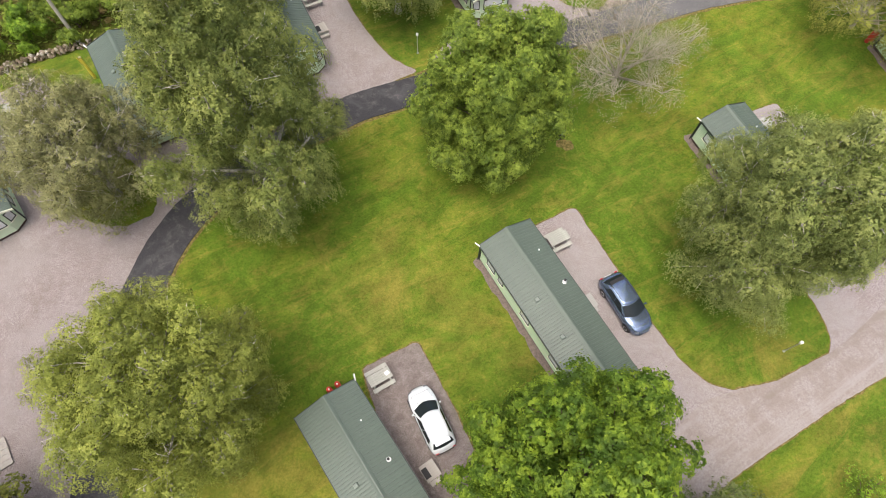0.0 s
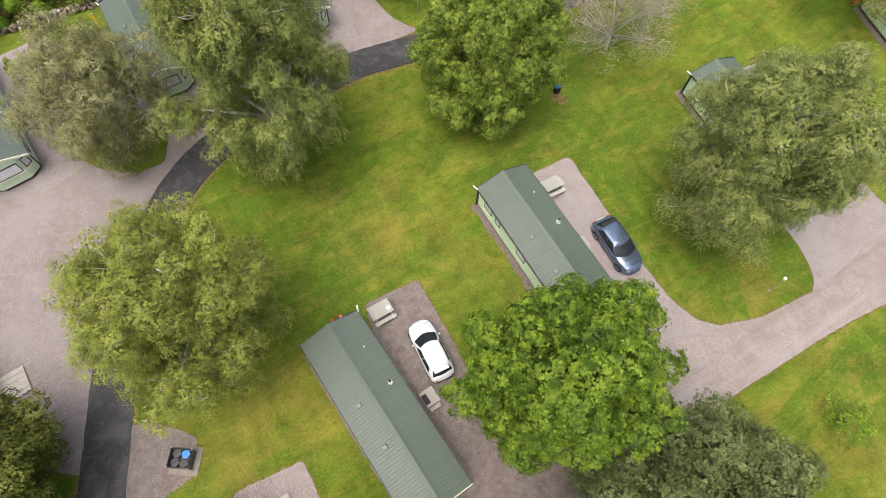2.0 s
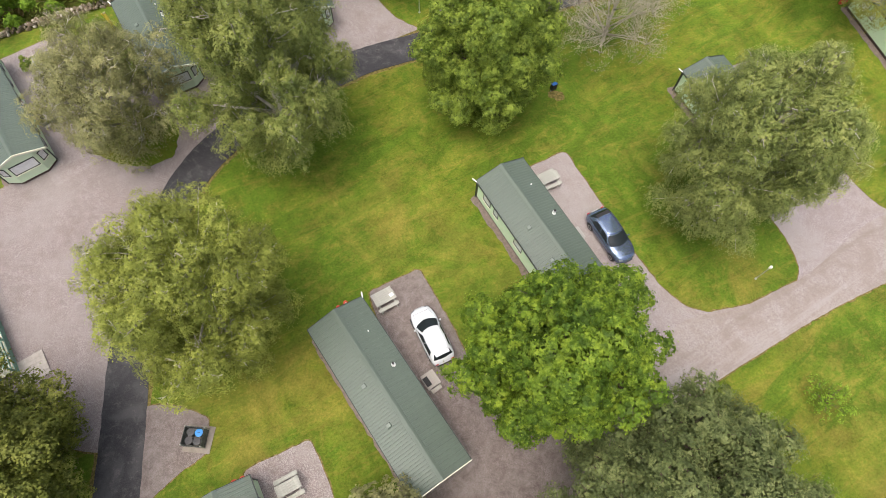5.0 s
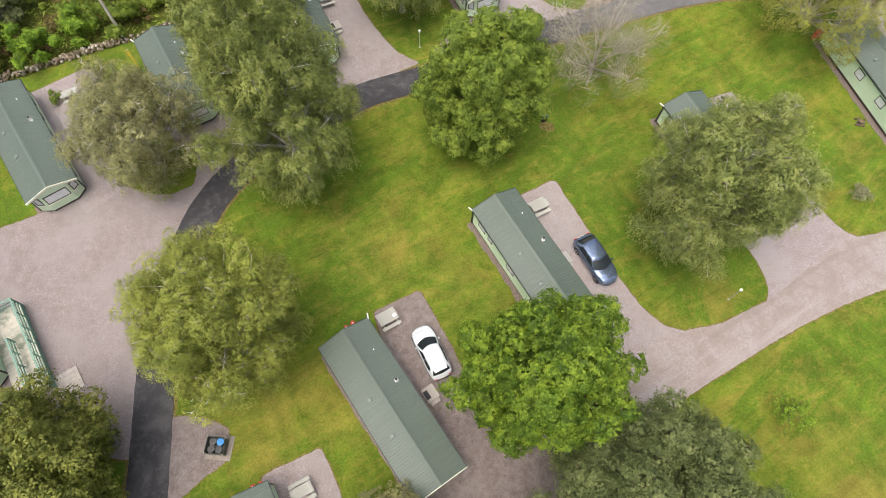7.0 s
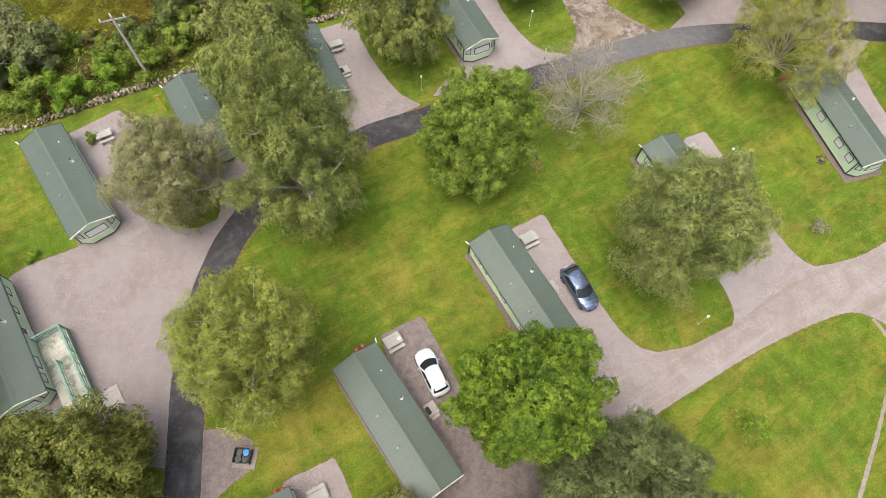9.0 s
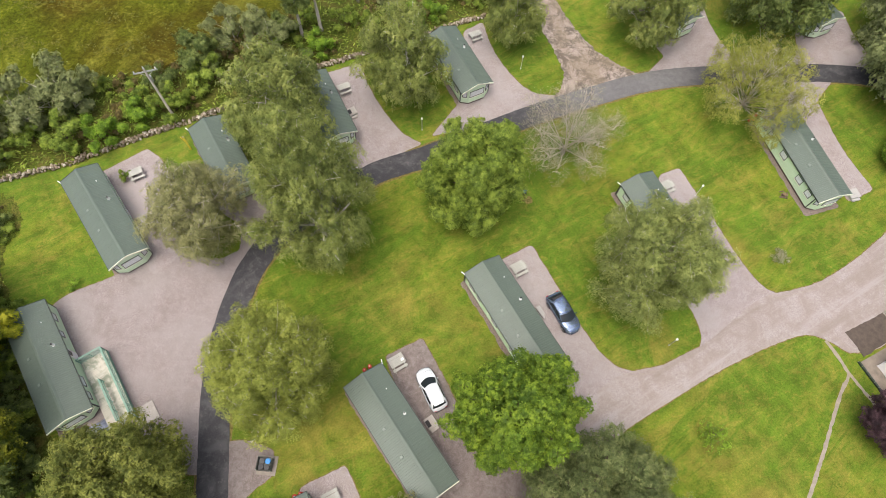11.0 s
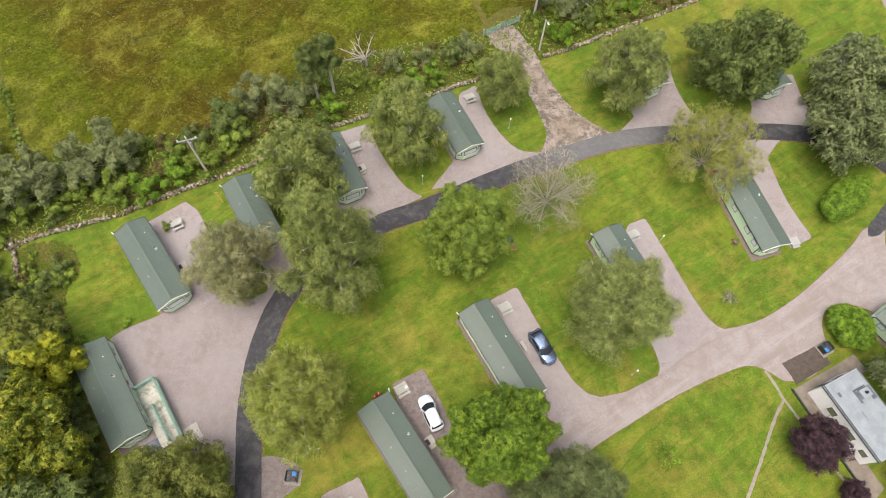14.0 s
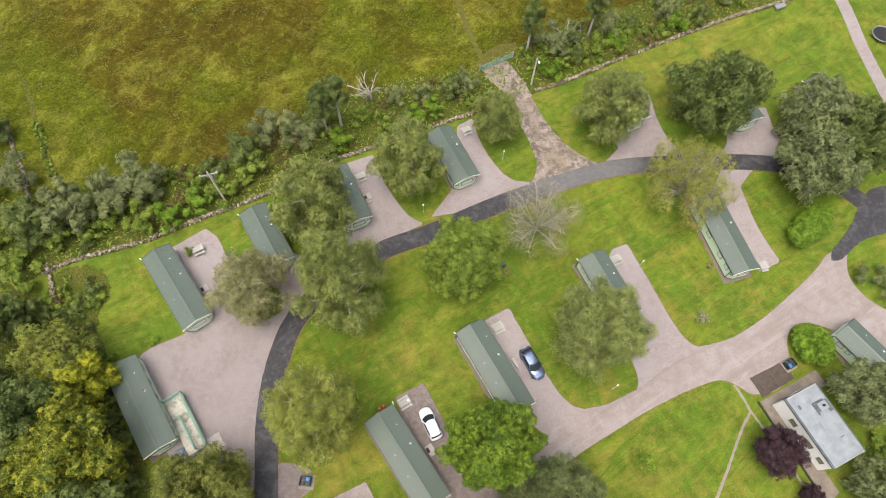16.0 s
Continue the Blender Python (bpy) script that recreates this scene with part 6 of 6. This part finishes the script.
def bungalow(m):
    W, L, z = 4.8, 8.8, 3.0
    ob = thing("bungalow", m, "white rendered bungalow with flat grey felt roof", "bungalow")
    part("wall", Geo().prism([(-W / 2 + 0.02, -L / 2 + 0.12), (W / 2 - 0.12, -L / 2 + 0.12), (W / 2 - 0.12, L / 2 - 0.12), (-W / 2 + 0.02, L / 2 - 0.12)], 0.0, z - 0.12), RENDER_WALL, ob)
    roof = part("roof", Geo().box(-W / 2, W / 2, -L / 2, L / 2, z - 0.12, z + 0.08, bevel=0.03), FLAT_ROOF, ob, "flat grey felt roof with seams")
    for s in (-1, 1):
        part("kerb", Geo().box(s * (W / 2 - 0.09) - 0.06, s * (W / 2 - 0.09) + 0.06, -L / 2 + 0.02, L / 2 - 0.02, z + 0.083, z + 0.17, bevel=0.02), DARK_FELT, roof)
        part("kerb", Geo().box(-W / 2 + 0.17, W / 2 - 0.17, s * (L / 2 - 0.09) - 0.06, s * (L / 2 - 0.09) + 0.06, z + 0.083, z + 0.16, bevel=0.02), STEEL, roof)
        part("gutter", Geo().box(s * (W / 2 + 0.05) - 0.045, s * (W / 2 + 0.05) + 0.045, -L / 2, L / 2, z - 0.1, z - 0.02), DARK, roof)
    for k in range(1, 4):
        y = -L / 2 + k * L / 4
        part("seam", Geo().box(-W / 2 + 0.2, W / 2 - 0.2, y - 0.03, y + 0.03, z + 0.081, z + 0.086), FLAT_ROOF, roof)
    # dark marks on the roof, the last three along the chimney's sides
    for x, y, w, h in ((-0.5, -0.6, 0.05, 1.1), (0.7, -2.0, 0.6, 0.12), (-1.6, 2.6, 0.35, 0.5), (0.25, 2.45, 1.5, 0.16), (1.62, 0.9, 0.55, 1.5), (0.1, 1.1, 0.28, 1.5)):
        part("felt_patch", Geo().box(x, x + w, y, y + h, z + 0.095, z + 0.105), DARK_FELT, roof)
    chim = part("chimney", Geo().box(-0.6, 0.6, -0.5, 0.5, z + 0.05, z + 0.6, bevel=0.03), FLAT_ROOF, ob, "squat grey felted chimney", at=Matrix.Translation((1.0, 1.9, 0)))
    part("flue_pot", Geo().tube([(0.0, 0.0, z + 0.7), (0, 0, z + 0.95)], [0.16, 0.13], 12), BLACK, chim)
    for y in (-1.2, 1.6):
        window(ob, wall_frame(-W / 2 + 0.015, y, 1.6, 90), 0.95, 0.95, OLIVE)
    window(ob, wall_frame(-W / 2 + 0.015, -3.2, 1.6, 90), 0.8, 0.8, OLIVE)
    window(ob, wall_frame(0.9, L / 2 - 0.115, 1.35, 0), 1.0, 1.0)
    door = part("door", Geo().box(-0.42, 0.42, -0.02, 0.05, 0.0, 2.0, bevel=0.01), DARK, ob, at=wall_frame(-0.9, L / 2 - 0.12, 0.05, 0))
    part("door_handle", Geo().box(0.3, 0.34, 0.05, 0.1, 0.95, 1.1), STEEL, door)
    return ob


bungalow(pose(46.45, 7.22, 0.05, 0, 0, 28))
sheet("yard", resample([Vector(p) for p in [(40.9, 10.2), (42.4, 11.0), (46.2, 13.1), (48.8, 14.6), (50.0, 12.6), (47.2, 11.9), (43.4, 9.6), (48.4, 0.0), (46.6, -1.6)]], 0.5), 0.046, YARD, "stained concrete yard beside the bungalow", "yard")
sheet("brown_pad", outline([(40.1, 13.1), (44.7, 15.5), (45.9, 13.4), (41.3, 10.7)], 0, 0, 0.12), 0.066, BROWN_PAD, "square dark brown bark chip pad", "bark pad")
kerb = Geo()
a, b = Vector((40.6, 10.2)), Vector((46.2, -0.6))
for k in range(22):
    p, q = a.lerp(b, k / 22), a.lerp(b, (k + 0.93) / 22)
    n = Vector((-(b - a).y, (b - a).x)).normalized() * 0.09
    kerb.prism([tuple(p - n), tuple(q - n), tuple(q + n), tuple(p + n)], 0.0, 0.22)
tagged(part("garden_edging", kerb, DARK), "low dark timber edging along the garden", "edging", kind="structure")
put(bush("privet_hedge", 31, 1.9, 1.6, LEAF_OAK, "dark clipped privet hedge behind the bungalow", 6000, 0.17, stretch=1.9), 53.6, 5.2, 118)

# ---- loose things on the grass ----
sheet("bare_patch", outline([(8.3, 26.2), (9.4, 26.0), (9.7, 26.6), (9.1, 27.1), (8.3, 26.9)], 2, 0.0, 0.2), 0.013, SOIL, "small bare brown patch beside the oak", "bare soil")
BLUE_DARK = mat_plain("dark_blue_plastic", (0.015, 0.09, 0.26), 0.5)
fire = thing("fire_point", pose(8.65, 27.0, 0, 0, 0, 30) @ Matrix.Diagonal((0.75, 0.75, 0.9, 1)), "dark fire point box with a blue lid", "fire point")
part("box", Geo().box(-0.3, 0.3, -0.22, 0.22, 0.25, 0.95, bevel=0.02), BLACK, fire)
part("lid", Geo().box(-0.32, 0.32, -0.24, 0.24, 0.955, 1.0, bevel=0.015), BLUE_DARK, fire, "blue lid")
for s in (-1, 1):
    part("leg", Geo().box(s * 0.25 - 0.03, s * 0.25 + 0.03, -0.03, 0.03, 0.0, 0.25), TIMBER, fire)
YELLOW = mat_plain("yellow_paint", (0.60, 0.42, 0.03), 0.5)
tagged(part("marker_pole", Geo().tube([(0, 0, 0), (0, 0, 2.0)], [0.05, 0.04], 8), YELLOW, at=pose(-28.3, 31.2, 0, 0, -12, 0)), "leaning yellow marker pole on the grass", "pole")
tagged(part("meter_box", Geo().box(-0.28, 0.28, -0.18, 0.18, 0, 0.7, bevel=0.03), WHITE, at=pose(6.1, 50.2, 0, 0, 0, 30)), "small white meter box on the grass", "meter box")
put(tree("dead_bush", 32, 0.9, 0.9, LEAF_PALE, PALE_BARK, "dry pale bush on the lawn", 900, 0.1, 9, base=0.0, clump=0.3, twigs=3, core=False), 34.98, 20.85)
put(tree("sapling", 33, 2.2, 1.5, LEAF_BRIGHT, BROWN_BARK, "thin young green sapling on the lawn", 1300, 0.11, 10, base=0.1, clump=0.3, core=False, gap=0.2), 25.2, 2.5)
put(bush("small_plant", 34, 0.7, 0.6, LEAF_BRIGHT, "small green garden plant beside the gravel", 900, 0.1, 0.2, lobes=6), -36.0, 14.3)
put(bush("potted_plant", 35, 0.9, 0.75, LEAF_OAK, "leafy green plants against the picnic table", 1200, 0.12, 0.25, lobes=6), -34.3, 27.0)
OLD_WOOD = mat_plain("old_cut_wood", (0.20, 0.145, 0.09), 0.9, vary=0.35)
stump = thing("tree_stump", pose(37.15, 28.5, 0) @ Matrix.Scale(0.75, 4), "cut brown tree stump with logs on grass", "stump")
part("stump", Geo().tube([(0, 0, 0), (0, 0, 0.1), (0, 0, 0.35)], [0.38, 0.32, 0.3], 12), BROWN_BARK, stump)
part("cut_face", Geo().tube([(0, 0, 0.352), (0, 0, 0.365)], [0.24, 0.24], 12), OLD_WOOD, stump)
for a, b in (((-0.7, -0.35), (0.4, -0.55)), ((-0.5, 0.5), (0.1, 0.62)), ((0.45, -0.2), (0.62, 0.5))):
    part("log", Geo().tube([(*a, 0.11), (*b, 0.11)], [0.11, 0.10], 8), BROWN_BARK, stump)
def dead_tree(label):
    """A leafless tree: short trunk, thick bleached limbs that fork twice."""
    rng = np.random.default_rng(36)
    ob = thing("dead_tree", Matrix.Identity(4), label, "tree")
    bark = mat_bark("bleached_wood", (0.27, 0.25, 0.22), (0.48, 0.45, 0.41))
    part("trunk", Geo().tube([(0, 0, 0), (0.05, 0.02, 0.7), (-0.1, 0.1, 1.5), (-0.2, 0.1, 2.0)], [0.26, 0.2, 0.17, 0.1], 8), bark, ob, smooth=True)
    for k in range(8):
        g = Geo()
        w = 0.785 * k + rng.uniform(-0.3, 0.3)
        d = np.array([math.cos(w) - 0.35, math.sin(w), rng.uniform(0.5, 1.2)])
        p = np.array([-0.1, 0.1, rng.uniform(1.0, 1.7)])
        line = [p]
        for n in range(4):
            p = p + d * rng.uniform(0.5, 0.75) + rng.normal(size=3) * 0.12
            line.append(p)
        g.tube(line, [0.10, 0.085, 0.065, 0.045, 0.015], 6)
        for a in line[1:4]:
            for _ in range(2):
                e = a + d * rng.uniform(0.3, 0.7) + rng.normal(size=3) * 0.45
                m = (a + e) / 2 + rng.normal(size=3) * 0.1
                g.tube([a, m, e], [0.055, 0.04, 0.012], 5)
                g.tube([m, m + d * 0.3 + rng.normal(size=3) * 0.3], [0.03, 0.01], 4)
        part("limb", g, bark, ob, smooth=True)
    return ob


dead = put(dead_tree("bleached leafless dead tree in the hedge"), -12.0, 54.4)
post = thing("marker_post", pose(-28.23, 30.94, 0, 0, 0, 20), "thin yellow marker post on the lawn", "post")
part("shaft", Geo().box(-0.09, 0.09, -0.09, 0.09, 0.0, 2.3, bevel=0.012), mat_plain("yellow_paint", (0.62, 0.52, 0.07), 0.6), post)
part("top", Geo().box(-0.1, 0.1, -0.1, 0.1, 2.3, 2.36, bevel=0.01), mat_plain("weathered_cap", (0.30, 0.27, 0.14), 0.7), post)
again(dead, 19.2, 68.4, 120, 0.9, "bleached dead branches in the hedge")
again(dead, -46.5, 34.0, 200, 0.8, "bleached dead branches in the hedge")
tramp = thing("trampoline", pose(73.0, 72.7, 0), "round dark trampoline on the grass", "trampoline")
rim = [(1.8 * math.cos(i * math.pi / 12), 1.8 * math.sin(i * math.pi / 12)) for i in range(24)]
part("mat", Geo().prism([(x * 0.88, y * 0.88) for x, y in rim], 0.72, 0.74), BLACK, tramp)
part("rim", Geo().tube([(x, y, 0.75) for x, y in rim + rim[:1]], [0.09] * 25, 6), STEEL, tramp)
for i in range(0, 24, 4):
    part("leg", Geo().tube([(rim[i][0], rim[i][1], 0.0), (rim[i][0], rim[i][1], 0.75)], [0.03, 0.03], 6), STEEL, tramp)
trough = thing("water_trough", pose(56.8, 78.3, 0, 0, 0, 26), "grey metal water trough beside the wall", "trough")
part("basin", Geo().loft([[(-0.9, -0.35, 0.1), (0.9, -0.35, 0.1), (0.9, 0.35, 0.1), (-0.9, 0.35, 0.1)], [(-1.0, -0.42, 0.6), (1.0, -0.42, 0.6), (1.0, 0.42, 0.6), (-1.0, 0.42, 0.6)]]), STEEL, trough)
part("rim", Geo().box(-1.03, 1.03, -0.45, -0.38, 0.6, 0.64).box(-1.03, 1.03, 0.38, 0.45, 0.6, 0.64).box(-1.03, -0.96, -0.38, 0.38, 0.6, 0.64).box(0.96, 1.03, -0.38, 0.38, 0.6, 0.64), STEEL, trough)
for s in (-1, 1):
    part("foot", Geo().box(s * 0.7 - 0.1, s * 0.7 + 0.1, -0.35, 0.35, 0.0, 0.1), CONCRETE, trough)


# ---- rough grass ----
def rough_grass(name, spots, size, leaf, label, seed):
    rng = np.random.default_rng(seed)
    n = len(spots)
    lean = np.stack([rng.normal(size=n), rng.normal(size=n), np.full(n, 5.0)], 1)
    me = leaf_mesh(name, spots, lean, size, leaf, 0.4)
    return tagged(new(name, me), label, "grass", kind="stuff")


def inside(pts, poly):
    x, y = pts[:, 0], pts[:, 1]
    hit = np.zeros(len(pts), bool)
    for (ax, ay), (bx, by) in zip(poly, poly[1:] + poly[:1]):
        cross = ((ay > y) != (by > y)) & (x < (bx - ax) * (y - ay) / (by - ay + 1e-12) + ax)
        hit ^= cross
    return hit


LEAF_STRAW = mat_leaf("straw_grass", (0.062, 0.072, 0.007), (0.100, 0.104, 0.012), (0.150, 0.145, 0.026))
grng = np.random.default_rng(9)
cloud = np.stack([grng.uniform(-95, 80, 120000), grng.uniform(20, 120, 120000), grng.uniform(0.02, 0.2, 120000)], 1)
FIELD_POLY = FIELD_EDGE + [(90, 125), (-100, 125), (-95, 25)]
dense = np.array([noise.noise(Vector((x * 0.18, y * 0.3, 0))) + 0.7 * noise.noise(Vector((x * 0.7, y * 0.7, 4.0))) for x, y, _ in cloud])
field_in = inside(cloud, FIELD_POLY)
rough_grass("field_grass", cloud[field_in & (dense > 0.25)], 0.45, LEAF_STRAW, "pale straw coloured grass tufts in the field", 1)
strip_poly = [tuple(p) for p in strip]
cloud = np.stack([grng.uniform(-72, 76, 90000), grng.uniform(16, 100, 90000), grng.uniform(0.05, 0.4, 90000)], 1)
in_strip = inside(cloud, strip_poly)
pick = grng.random(90000)
rough_grass("hedge_grass", cloud[in_strip & (pick < 0.6)], 0.5, LEAF_OAK, "tangled green undergrowth beneath the hedge", 3)
rough_grass("hedge_grass", cloud[in_strip & (pick > 0.75)], 0.5, LEAF_STRAW, "dry brown grass along the wall", 4)
